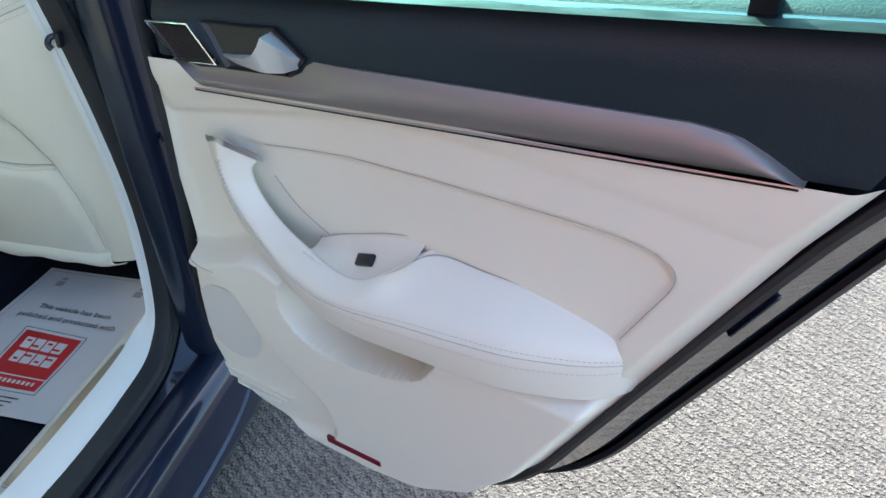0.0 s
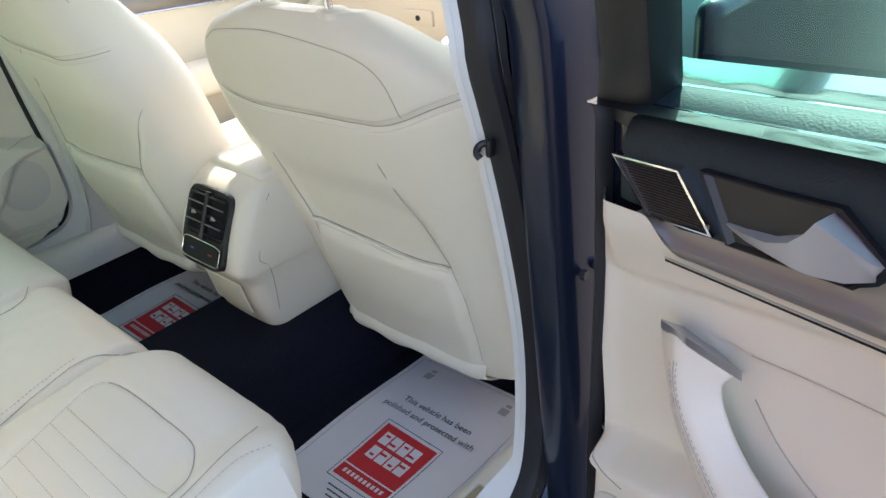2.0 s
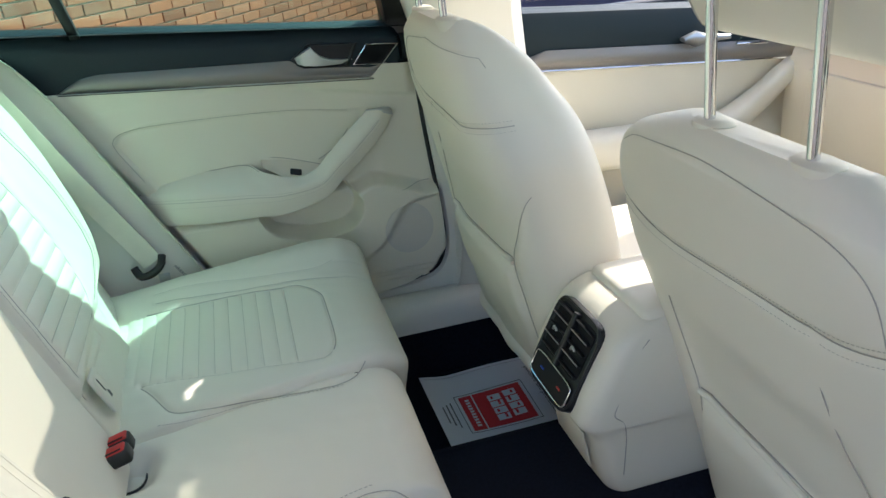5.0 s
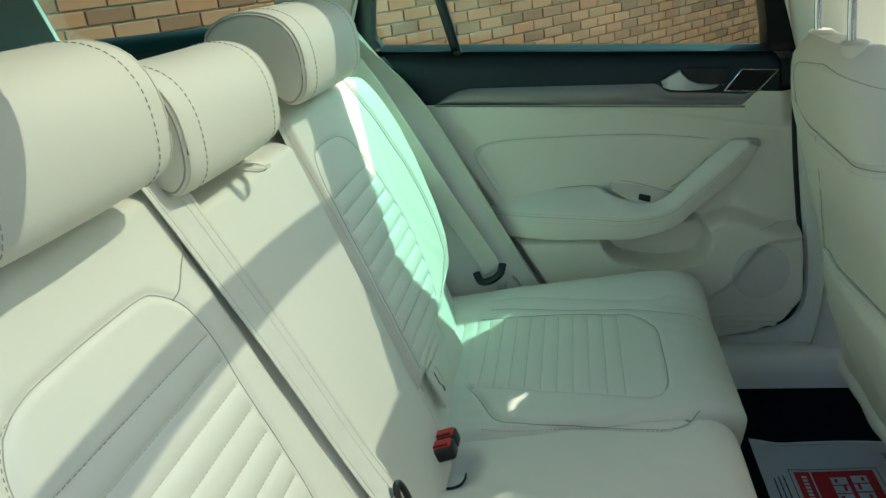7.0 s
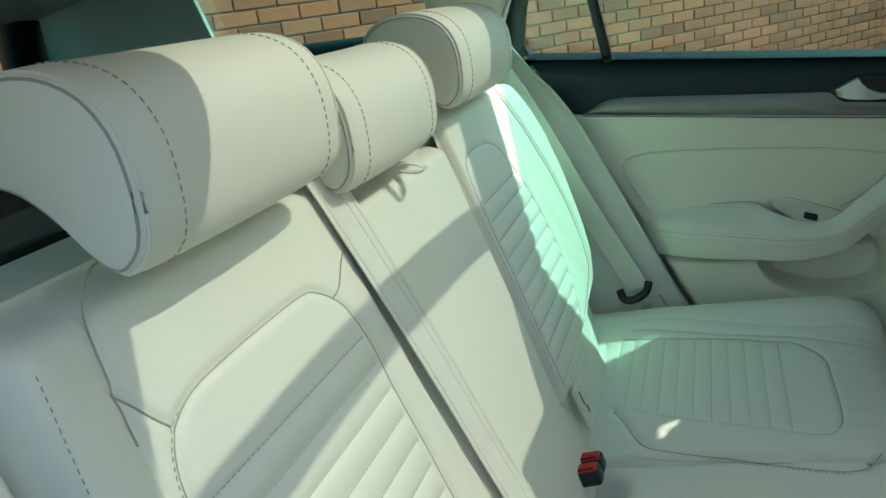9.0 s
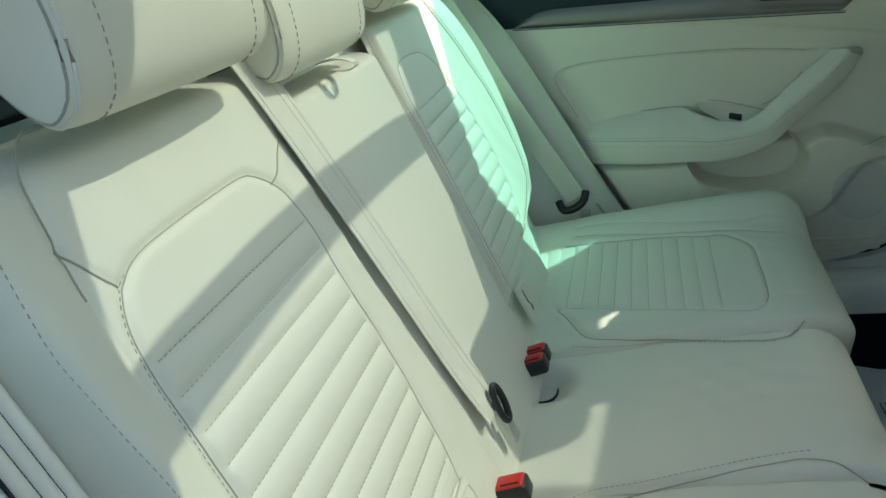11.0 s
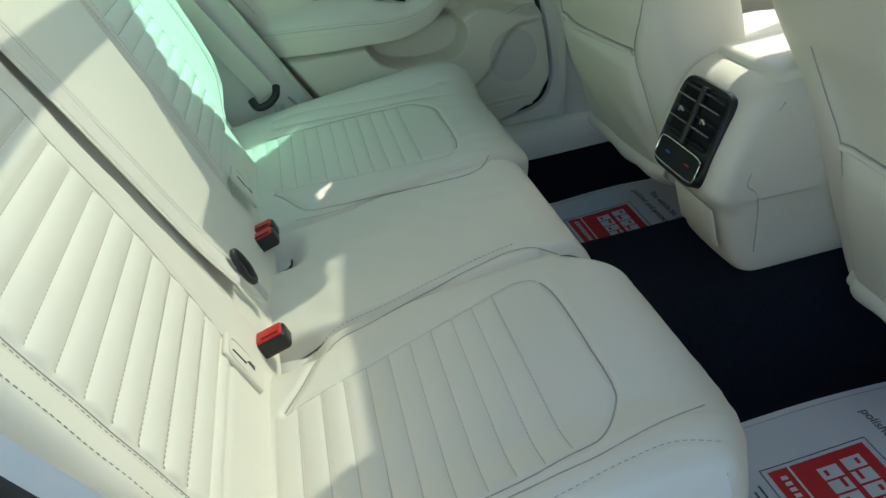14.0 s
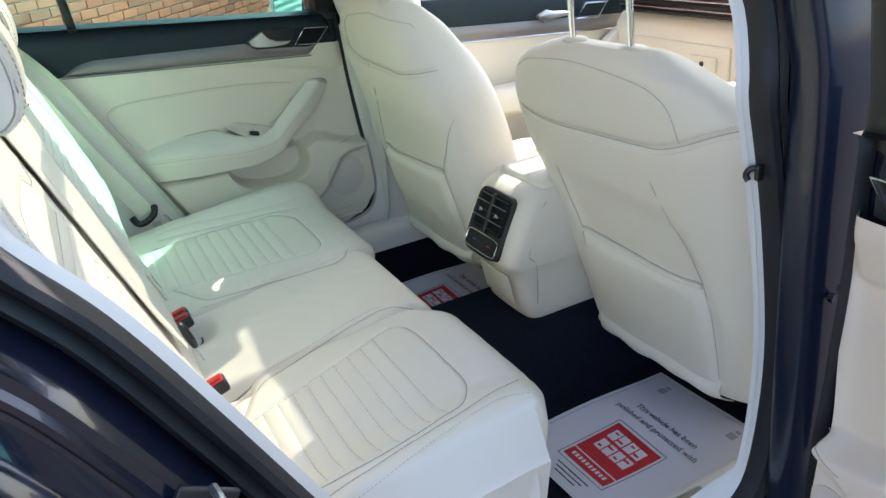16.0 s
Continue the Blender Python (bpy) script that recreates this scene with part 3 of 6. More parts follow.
    # tweeter cover in a bright frame
    tw = arr([(0.192, 1.083), (0.152, 1.042), (0.087, 1.049), (0.121, 1.090)])
    cen = tw.mean(0)
    ring = lambda s, d: [(cen[0] + (x - cen[0]) * s, y_of(d), cen[1] + (z - cen[1]) * s) for x, z in tw]
    P("tweeter_frame", fixed(*loft([ring(1.03, 0.012), ring(1.03, 0.0345), ring(0.965, 0.0350), ring(0.94, 0.031)], caps=False)), CHROME, "chrome tweeter frame")
    tweeter = P("tweeter_grille", fixed(*loft([ring(0.95, 0.014), ring(0.945, 0.0315)])), BLACK, "black ribbed tweeter grille")
    for k in np.linspace(-0.42, 0.42, 17):
        a = cen + (tw[0] - tw[3]) * 0.42 + (tw[0] + tw[3] - tw[1] - tw[2]) * 0.5 * k
        b = cen - (tw[0] - tw[3]) * 0.42 + (tw[0] + tw[3] - tw[1] - tw[2]) * 0.5 * k
        P("grille_rib", fixed(*tube([(a[0], y_of(0.0315), a[1]), (b[0], y_of(0.0315), b[1])], 0.0011, 4)), BLACK, "", tweeter)

    # inner handle in its dark bowl
    bowl = arr([(0.100, 1.095), (0.074, 1.046), (-0.022, 1.055), (-0.045, 1.077), (-0.008, 1.104), (0.04, 1.099)])
    cb = bowl.mean(0)
    br = lambda s, d: [(cb[0] + (x - cb[0]) * s, y_of(d), cb[1] + (z - cb[1]) * s) for x, z in bowl]
    hollow = P("handle_bowl", fixed(*loft([br(1.03, 0.012), br(1.03, 0.0315), br(0.97, 0.0325), br(0.90, 0.0285)])), BLACK, "black handle bowl")
    lev = [[(x, d1, z1), (x, d1 - 0.006, z0), (x, 0.026, z0 + 0.002), (x, 0.030, z1 + 0.001)] for x, d1, z0, z1 in
           ((0.086, 0.034, 1.056, 1.061), (0.060, 0.041, 1.0535, 1.063), (0.035, 0.046, 1.0545, 1.067), (0.016, 0.050, 1.0555, 1.076), (0.004, 0.052, 1.057, 1.088), (-0.003, 0.052, 1.058, 1.0985), (-0.020, 0.049, 1.060, 1.090), (-0.036, 0.044, 1.066, 1.081), (-0.041, 0.038, 1.075, 1.078))]
    P("door_handle", fixed(*loft([[(x, y_of(d - 0.006), z) for x, d, z in r] for r in lev])), HANDLE, "satin silver door handle", hollow)

    # armrest with a level top; its pull sweeps up at the front. Corners: top back, stitched edge, foot, back foot, each as (x, z, depth)
    rows = [[(x, zb, 0.008), (x, ze, de), (x, zf, de - 0.008), (x, zf + 0.012, 0.008)] for x, zb, de, ze, zf in
            ((-0.430, 0.846, 0.018, 0.836, 0.785), (-0.405, 0.861, 0.040, 0.838, 0.775), (-0.37, 0.873, 0.060, 0.839, 0.770), (-0.31, 0.882, 0.080, 0.838, 0.768), (-0.25, 0.885, 0.086, 0.833, 0.765), (-0.185, 0.884, 0.088, 0.826, 0.764))]
    rows += [[(-0.150, 0.866, 0.050), (-0.130, 0.819, 0.088), (-0.120, 0.760, 0.080), (-0.12, 0.775, 0.008)], [(-0.108, 0.840, 0.060), (-0.095, 0.816, 0.088), (-0.085, 0.762, 0.080), (-0.085, 0.778, 0.010)],
             [(-0.062, 0.836, 0.056), (-0.049, 0.813, 0.084), (-0.038, 0.769, 0.076), (-0.038, 0.782, 0.012)], [(0.000, 0.853, 0.044), (0.006, 0.822, 0.074), (0.018, 0.791, 0.066), (0.018, 0.800, 0.018)],
             [(0.040, 0.868, 0.034), (0.052, 0.848, 0.062), (0.070, 0.816, 0.052), (0.068, 0.823, 0.010)], [(0.064, 0.892, 0.029), (0.086, 0.884, 0.057), (0.107, 0.862, 0.045), (0.104, 0.866, 0.006)],
             [(0.070, 0.914, 0.028), (0.100, 0.912, 0.054), (0.123, 0.900, 0.040), (0.120, 0.902, 0.002)], [(0.064, 0.924, 0.024), (0.102, 0.936, 0.050), (0.131, 0.930, 0.038), (0.128, 0.914, 0.0)], [(0.058, 0.931, 0.020), (0.099, 0.960, 0.047), (0.134, 0.952, 0.037), (0.131, 0.924, 0.0)]]
    if side > 0:   # the closed door's pull stands a little straighter
        rows = [[(x, z - 0.020, d) for x, z, d in r] for r in rows[:7]]
        rows += [[b_, e_, f_, (f_[0] - 0.002, f_[1] + 0.008, 0.004)] for b_, e_, f_ in
                 (((-0.078, 0.822, 0.055), (-0.072, 0.800, 0.084), (-0.075, 0.745, 0.076)), ((-0.035, 0.834, 0.052), (-0.025, 0.808, 0.082), (-0.015, 0.764, 0.072)), ((0.0, 0.864, 0.048), (0.015, 0.838, 0.076), (0.030, 0.800, 0.064)), ((0.030, 0.890, 0.044), (0.050, 0.862, 0.068), (0.070, 0.829, 0.054)),
                  ((0.056, 0.911, 0.040), (0.082, 0.888, 0.062), (0.105, 0.855, 0.046)), ((0.078, 0.927, 0.036), (0.108, 0.908, 0.056), (0.135, 0.885, 0.040)), ((0.092, 0.937, 0.032), (0.126, 0.926, 0.050), (0.152, 0.904, 0.034)), ((0.098, 0.942, 0.030), (0.134, 0.944, 0.046), (0.164, 0.930, 0.030)))]
    spine = path(arr(rows).reshape(len(rows), 12), 72).reshape(72, 4, 3)
    rings = []
    for q in spine:
        ring = []
        for i, cut in enumerate((0.16, 0.34, 0.22, 0.2)):
            p0, p1, p2 = q[i - 1], q[i], q[(i + 1) % 4]
            a_, b_ = p1 + (p0 - p1) * cut * (0.6 if i == 2 else 1.0), p1 + (p2 - p1) * cut
            for t in np.linspace(0, 1, 8):
                ring.append((1 - t) ** 2 * a_ + 2 * t * (1 - t) * p1 + t * t * b_)
        rings.append([(x, y_of(d), z) for x, z, d in ring])
    arm = P("armrest", fixed(*loft(rings)), LEATHER, "padded cream armrest and pull")
    top_ = arr(rings[-1])
    mid_ = top_.mean(0)
    P("pull_cap", fixed(*loft([mid_ + (top_ - mid_) * 1.03 + arr((0, 0, -0.008)), mid_ + (top_ - mid_) * 1.03 + arr((0, 0, 0.0005)), mid_ + (top_ - mid_) * 0.94 + arr((0, 0, 0.0012))])), SATIN, "satin metal cap of the pull", arm)
    lift = arr((0, -side * 0.0005, 0.0003))
    for i, mat_ in ((12, STITCH), (15, THREAD)):
        P("stitching", fixed(*dashes([arr(r)[i] + lift for r in rings[2:-6]], 0.0030, 0.0026, 0.00045)), mat_, "fine stitching", arm)
    P("armrest_seam", fixed(*tube([arr(r)[13] + lift * 0.2 for r in rings[2:-6]], 0.0006, 4)), STITCH, "", arm)
    edge_ = [arr(r)[3] for r in rings[:30]]
    P("armrest_edge", fixed(*tube(arr(edge_) + arr((0, -side * 0.012, -0.001)), 0.0010, 4)), SEAM, "", arm)
    # shallow dish with the window switch, between the pull and the panel
    dish_a = path([(-0.010, 0.834), (-0.040, 0.848), (-0.073, 0.860), (-0.124, 0.877), (-0.172, 0.886)], 24) + arr((0.02, -0.020)) * (side > 0)
    dish_b = path([(-0.020, 0.846), (-0.050, 0.834), (-0.080, 0.830), (-0.120, 0.842), (-0.168, 0.874)], 24) + arr((0.02, -0.020)) * (side > 0)
    rows = []
    for w in np.linspace(0, 1, 12):
        rows.append([(xa + (xb - xa) * w, y_of(0.008 + 0.052 * w), za + (zb - za) * w - 0.007 * np.sin(np.pi * w)) for (xa, za), (xb, zb) in zip(dish_a, dish_b)])
    dish = P("switch_dish", grid(rows, flip=flip), PLASTIC, "smooth cream switch dish")
    P("dish_edge", fixed(*tube([(x, y_of(0.0135), z + 0.0005) for x, z in dish_a], 0.0008, 4)), SEAM, "", dish)
    tilt_ = Euler((side * radians(34), radians(16), 0)).to_matrix().to_4x4()
    P("window_switch", rbox((0.026, 0.015, 0.007), (-0.098 + 0.02 * (side > 0), y_of(0.036), 0.8455 - 0.020 * (side > 0)), 0.002, turn=tilt_), BLACK, "black window switch", dish)
    P("switch_mark", rbox((0.006, 0.005, 0.0005), (-0.102 + 0.02 * (side > 0), y_of(0.0365), 0.8500 - 0.020 * (side > 0)), 0.0, turn=tilt_), SATIN, "", dish)
    # seams of the pad
    pad = path([(0.062, 0.944), (-0.064, 0.963), (-0.212, 0.973), (-0.336, 0.977), (-0.39, 0.976), (-0.428, 0.970), (-0.446, 0.958), (-0.446, 0.938), (-0.427, 0.90), (-0.405, 0.858)], 70)
    P("pad_seam", fixed(*tube([(x, y_of(panel_depth(x, z, side) + 0.0003), z) for x, z in pad], 0.0007, 5)), STITCH)
    P("pad_seam", fixed(*tube([(x, y_of(panel_depth(x, z, side) + 0.0003), z) for x, z in path([(0.058, 0.90), (0.035, 0.872), (0.008, 0.852), (-0.020, 0.838)], 16)], 0.0009, 5)), SEAM)
    P("top_seam", fixed(*tube([(x, y_of(panel_depth(x, 0.745, side)), 0.745) for x in np.linspace(0.16, 0.24, 12)], 0.0008, 5)), SEAM)
    # speaker grille and ribs at the foot
    gp = []
    for r in np.linspace(0.02, 1, 14):
        gp.append([(gx, y_of(float(panel_depth(gx, gz, side)) + 0.0016), gz) for gx, gz in ((0.170 + 0.062 * r * math.cos(w), 0.640 + 0.066 * r * math.sin(w)) for w in np.linspace(0, 2 * np.pi, 41))])
    P("speaker_grille", slab(gp, (0, side * 0.003, 0), flip=flip), GRILLE, "finely perforated cream speaker grille")
    for k, zz in enumerate((0.535, 0.522, 0.509)):
        P("foot_rib", fixed(*tube([(x, y_of(panel_depth(x, zz, side) + 0.002), zz - 0.02 * (x - 0.1)) for x in np.linspace(0.06 + 0.02 * k, 0.225 - 0.008 * k, 16)], 0.0026, 6)), PLASTIC)
    # red reflector on the lower edge
    P("reflector", rbox((0.10, 0.006, 0.014), (-0.05, y_of(0.058), 0.500), 0.003, turn=Euler((0, radians(2), 0)).to_matrix().to_4x4()), REFLECT, "dark red reflector")
    # latch on the shut face
    lx, lz = -0.512, 0.892
    turn_ = Euler((0, radians(-28), 0)).to_matrix().to_4x4()
    plate_ = P("latch_plate", rbox((0.006, 0.052, 0.072), (lx + 0.001, side * 0.822, lz), 0.003, turn=turn_), PAINT_DIM, "dark blue latch plate")
    P("latch", rbox((0.008, 0.030, 0.040), (lx - 0.001, side * 0.826, lz + 0.006), 0.003, turn=turn_), BLACK, "black door latch", plate_)
    P("latch_claw", rbox((0.004, 0.008, 0.022), (lx - 0.006, side * 0.822, lz + 0.004), 0.0015, turn=turn_), SATIN, "steel latch claw", plate_)
    P("grommet", fixed(*tube([(-0.530, side * 0.835, 0.934), (-0.5425, side * 0.835, 0.938)], 0.011, 12)), RUBBER, "black rubber grommet")

    # window frame and glass
    fr = [(0.214 + high * 0.2, 1.10), (0.205 + high * 0.3, 1.15), (0.165 + high * 0.3, 1.30), (0.125 + high * 0.2, 1.42 + high), (0.07, 1.468 + high), (-0.15, 1.468 + high), (-0.46, 1.425 + high), (-0.60, 1.34 + high * 0.5), (-0.655, 1.25), (-0.65, 1.20)]
    frp = path(fr, 60)
    rings = []
    tg = np.gradient(frp, axis=0)
    tg /= np.linalg.norm(tg, axis=1)[:, None]
    for (x, z), (tx, tz) in zip(frp, tg):
        wide = 0.058 if x > 0.06 and side > 0 else 0.034 if x > 0.08 else 0.026
        thick_ = 0.028 * ease(x, 0.05, 0.09) if side > 0 else 0.0
        rings.append(super_ring((x, side * (0.785 + thick_ - tip(z)), z), (-tz, 0, tx), (0, 1, 0), wide, 0.022 + thick_, 4, 10))
    frame_ = P("window_frame", fixed(*loft(rings)), BLACK, "black window frame")
    P("window_divider", fixed(*loft([super_ring((-0.47 - 0.10 * (z - 1.19), side * (0.79 - tip(z)), z), (1, 0, 0), (0, 1, 0), 0.011, 0.012, 4, 10) for z in np.linspace(1.17, 1.42, 8)])), BLACK, "black window divider", frame_)
    gl = []
    for w in np.linspace(0, 1, 8):
        zt = 1.115 + (0.355 + high) * w
        a = np.interp(zt, [1.14, 1.25, 1.34, 1.425, 1.468], [-0.66, -0.655, -0.60, -0.46, -0.15])
        b = np.interp(zt, [1.14, 1.30, 1.42, 1.468], [0.255, 0.21, 0.165, 0.10])
        gl.append([(x, side * (0.797 - tip(zt)), zt) for x in np.linspace(a, b, 10)])
    P("pane", slab(gl, (0, side * 0.004, 0), flip=not flip), GLASS_SIDE, "green tinted window pane", frame_)
    P("belt_seal", fixed(*tube([(x, side * 0.797, belt(x) - 0.010) for x in np.linspace(-0.64, 0.20, 20)], 0.008, 6)), RUBBER)
    P("belt_chrome", fixed(*tube([(x, side * 0.812, belt(x) - 0.009) for x in np.linspace(-0.64, 0.20, 20)], 0.006, 6)), CHROME, "bright belt moulding")
    return door


GRILLE = shader("perforated_cream", (0.66, 0.62, 0.55), 0.6, vary=0.08, scale=500, bump=0.8, grain=700)
make_door(1, None, "closed cream rear door panel with grey trim strip")
OPEN = Matrix(((0.317, -0.948, -0.008, -0.62), (0.948, 0.316, 0.031, -0.964), (-0.027, -0.018, 0.999, 0.002), (0, 0, 0, 1)))
make_door(-1, OPEN, "open dark blue rear door with cream inner panel")

# ---- rear bench ----
RIB = 0.029


def back_x(z):
    return -0.2435 - 0.333 * z


NB = arr((0.949, 0, 0.316))
UB = arr((-0.316, 0, 0.949))


def pillow(s, sharp=0.5):
    """0 on each seam, 1 on the crown between two; s counts the channels."""
    return np.abs(np.sin(np.pi * s)) ** sharp


def line_gap(line, x, y):
    """Distance of points to an open line."""
    p = np.stack(np.broadcast_arrays(arr(x), arr(y)), -1)
    far_ = np.full(p.shape[:-1], 9.0)
    line = arr(line)
    for a, b in zip(line, line[1:]):
        e = b - a
        w = p - a
        t = np.clip((w @ e) / (e @ e + 1e-12), 0, 1)
        far_ = np.minimum(far_, np.linalg.norm(w - t[..., None] * e, axis=-1))
    return far_


def groove(line, x, y, depth, width):
    g = line_gap(line, x, y) / width
    return -depth * np.exp(-g * g)


def away(y):
    """Distance from the middle of the bench, which lies a little towards the open door."""
    return np.where(y < 0, -y, y + 0.062)


def across(a, s):
    return -a if s < 0 else a - 0.062


# seat cushion: its insert and seams as (x, distance from the middle)
INSERT_LINE = path([(-0.435, 0.345), (-0.353, 0.321), (-0.286, 0.300), (-0.217, 0.278), (-0.146, 0.256), (-0.120, 0.250), (-0.101, 0.257), (-0.088, 0.284), (-0.084, 0.33), (-0.084, 0.40),
                    (-0.085, 0.476), (-0.095, 0.508), (-0.126, 0.551), (-0.16, 0.563), (-0.23, 0.580), (-0.32, 0.590), (-0.44, 0.60)], 90)
INSERT_AREA = np.concatenate([INSERT_LINE, [(-0.52, 0.60), (-0.52, 0.345)]])
SIDE_LINE = path([(-0.435, 0.340), (-0.412, 0.305), (-0.394, 0.268), (-0.378, 0.241), (-0.352, 0.227), (-0.28, 0.207), (-0.203, 0.186), (-0.128, 0.168), (-0.098, 0.166), (-0.070, 0.177), (-0.048, 0.210)], 60)
STITCH_LINE = path([(-0.399, 0.212), (-0.351, 0.199), (-0.277, 0.189), (-0.201, 0.174), (-0.128, 0.158), (-0.09, 0.155)], 40)
BOLSTER_LINE = path([(-0.42, 0.625), (-0.33, 0.610), (-0.227, 0.592), (-0.143, 0.580), (-0.058, 0.556), (-0.02, 0.547)], 40)
OUTER_LINE = path([(-0.42, 0.648), (-0.33, 0.640), (-0.201, 0.614), (-0.126, 0.602), (-0.078, 0.598), (-0.040, 0.612)], 40)
RIB_AT = [-0.158 - RIB * k for k in range(10)]


def cushion_top(x, y):
    """Height of the seat cushion without its ribs."""
    z = np.interp(x, [-0.50, -0.45, -0.30, -0.12, -0.04], [0.622, 0.628, 0.640, 0.658, 0.664])
    a, m = np.abs(y), away(y)
    z = z + 0.031 * ease(a, 0.50, 0.61) - 0.022 * ease(a, 0.62, 0.68)
    z = z - 0.010 * ease(0.30 - a, 0.0, 0.1) * ease(-x, 0.20, 0.42)
    # cups round the buckles
    for bx, by, wx, wy in ((-0.432, -0.222, 0.050, 0.030), (-0.440, 0.055, 0.040, 0.040)):
        z = z - 0.034 * np.exp(-(np.abs((x - bx) / wx) ** 3 + np.abs((y - by) / wy) ** 3))
    # the outer cushions stand a little over the middle one
    z = z + 0.005 * ease(m, 0.185, 0.24) * ease(-x, 0.02, 0.10) * (1 - ease(-x, 0.36, 0.44))
    return z


def cushion_relief(x, y):
    m = away(y)
    inside = ease(depth_in(INSERT_AREA, x, m), 0.0, 0.010)
    s = (x + 0.158) / RIB
    r = np.where(s < 0, 0.0036 * pillow(s) - 0.0030, -0.0004)
    d = inside * r
    d = d + groove(INSERT_LINE, x, m, 0.0032, 0.0045) + groove(SIDE_LINE, x, m, 0.0045, 0.006)
    d = d + groove(BOLSTER_LINE, x, m, 0.0035, 0.006) * (np.abs(y) > 0.4) + groove(OUTER_LINE, x, m, 0.0015, 0.004) * (np.abs(y) > 0.4)
    # faint creases of worn leather
    d = d + 0.0007 * np.sin(31 * x + 9 * np.sin(14 * y)) * np.sin(23 * y + 5 * np.sin(17 * x)) * (1 - inside)
    return d


def nose(y):
    """How far the front of the cushion reaches."""
    # near the open door the front edge curves back
    return 0.008 + 0.026 * ease(away(y), 0.200, 0.255) - np.interp(-np.asarray(y), [0.49, 0.53, 0.575, 0.615, 0.65, 0.68], [0.0, 0.006, 0.025, 0.048, 0.068, 0.078])


def cushion_mesh(y0, y1):
    yy = np.linspace(y0, y1, max(24, int(abs(y1 - y0) / 0.004)))
    xs_ = np.linspace(-0.52, -0.05, 260)
    X, Y = np.meshgrid(xs_, yy, indexing="ij")
    top = np.stack([X, Y, cushion_top(X, Y) + cushion_relief(X, Y)], -1)
    rows = [r for r in top]
    zt0 = cushion_top(np.full_like(yy, -0.05), yy) + cushion_relief(np.full_like(yy, -0.05), yy)
    n = nose(yy)
    for w in np.linspace(0.06, 1, 26):
        r = 0.055
        if w < 0.5:
            t = w / 0.5 * np.pi / 2
            x, z = -0.05 + (n + 0.05) * np.sin(t), zt0 - r * (1 - np.cos(t))
        else:
            t = (w - 0.5) / 0.5
            x, z = n - 0.055 * t, zt0 - r - (zt0 - r - 0.34) * t
        rows.append(np.stack([x, yy, z], -1))
    p = arr(rows)
    k0 = len(xs_)
    # round the free ends downward
    e = np.minimum(np.abs(yy - y0), np.abs(y1 - yy))
    p[:, :, 2] -= 0.012 * (1 - ease(e, 0.0, 0.014))[None]
    k = ease(np.abs(yy), 0.63, 0.675) * (np.abs(yy) > 0.60)
    p[:, :, 2] -= 0.05 * k[None]
    p[k0:, :, 0] -= 0.03 * k[None]
    # rounded front corners of the outer cushions, beside the middle one
    c = (1 - ease(away(yy), 0.205, 0.245)) * (max(abs(y0), abs(y1)) > 0.6)
    p[k0:, :, 0] -= 0.022 * c[None]
    # side wall under the outer bolster
    if max(abs(y0), abs(y1)) > 0.6:
        j = -1 if abs(y1) > abs(y0) else 0
        extra = []
        for t in np.linspace(0.15, 1, 8):
            q = p[:, j].copy()
            q[:, 1] *= 1 - 0.075 * t
            q[k0:, 0] -= 0.03 * t
            q[:, 2] += (0.36 - q[:, 2]) * t
            extra.append(q)
        p = np.concatenate([p] + [e_[:, None] for e_ in extra], 1) if j else np.concatenate([e_[:, None] for e_ in extra[::-1]] + [p], 1)
    return grid(p)


bench = thing("rear_bench", (-0.25, 0, 0.30), "cream leather rear bench with channelled inserts", "car seat")
seats = [part("seat_cushion", fixed(*cushion_mesh(y0, y1)), LEATHER, bench) for y0, y1 in ((-0.675, -0.198), (-0.196, 0.134), (0.136, 0.675))]
part("bench_base", rbox((0.40, 1.14, 0.28), (-0.33, 0, 0.45), 0.02), WHITE_TRIM, bench)


def on_cushion(pts, s, up=0.0006):
    out = []
    for x, m in pts:
        y = across(m, s)
        out.append((x, y, float(cushion_top(x, y) + cushion_relief(x, arr(y))) + up))
    return out


for s in (1, -1):
    on_seat = seats[2] if s > 0 else seats[0]
    part("insert_seam", fixed(*tube(on_cushion(INSERT_LINE[36:], s, 0.0005), 0.0010, 5)), SEAM, on_seat)
    part("insert_edge", fixed(*tube(on_cushion(INSERT_LINE[:36], s, 0.0003), 0.0004, 5)), STITCH, on_seat)
    part("cushion_seam", fixed(*tube(on_cushion(SIDE_LINE, s, 0.0004), 0.0009, 5)), SEAM, on_seat)
    part("stitching", fixed(*dashes(on_cushion(STITCH_LINE, s, 0.0006), 0.004, 0.003, 0.0006)), SEAM, on_seat)
    part("bolster_seam", fixed(*tube(on_cushion(BOLSTER_LINE, s, 0.0003), 0.0008, 5)), SEAM, on_seat)
    part("stitching", fixed(*dashes(on_cushion(OUTER_LINE, s, 0.0005), 0.004, 0.003, 0.0005)), SEAM, on_seat)
    for xx in RIB_AT:
        if xx > -0.43:
            a0 = np.interp(xx, INSERT_LINE[:35, 0], INSERT_LINE[:35, 1]) + 0.004
            a1 = np.interp(-xx, -INSERT_LINE[60:, 0], INSERT_LINE[60:, 1]) - 0.006
            part("rib_seam", fixed(*dashes(on_cushion([(xx, m) for m in np.linspace(a0, a1, 16)], s, 0.0011), 0.0035, 0.0022, 0.0005)), STITCH, on_seat)

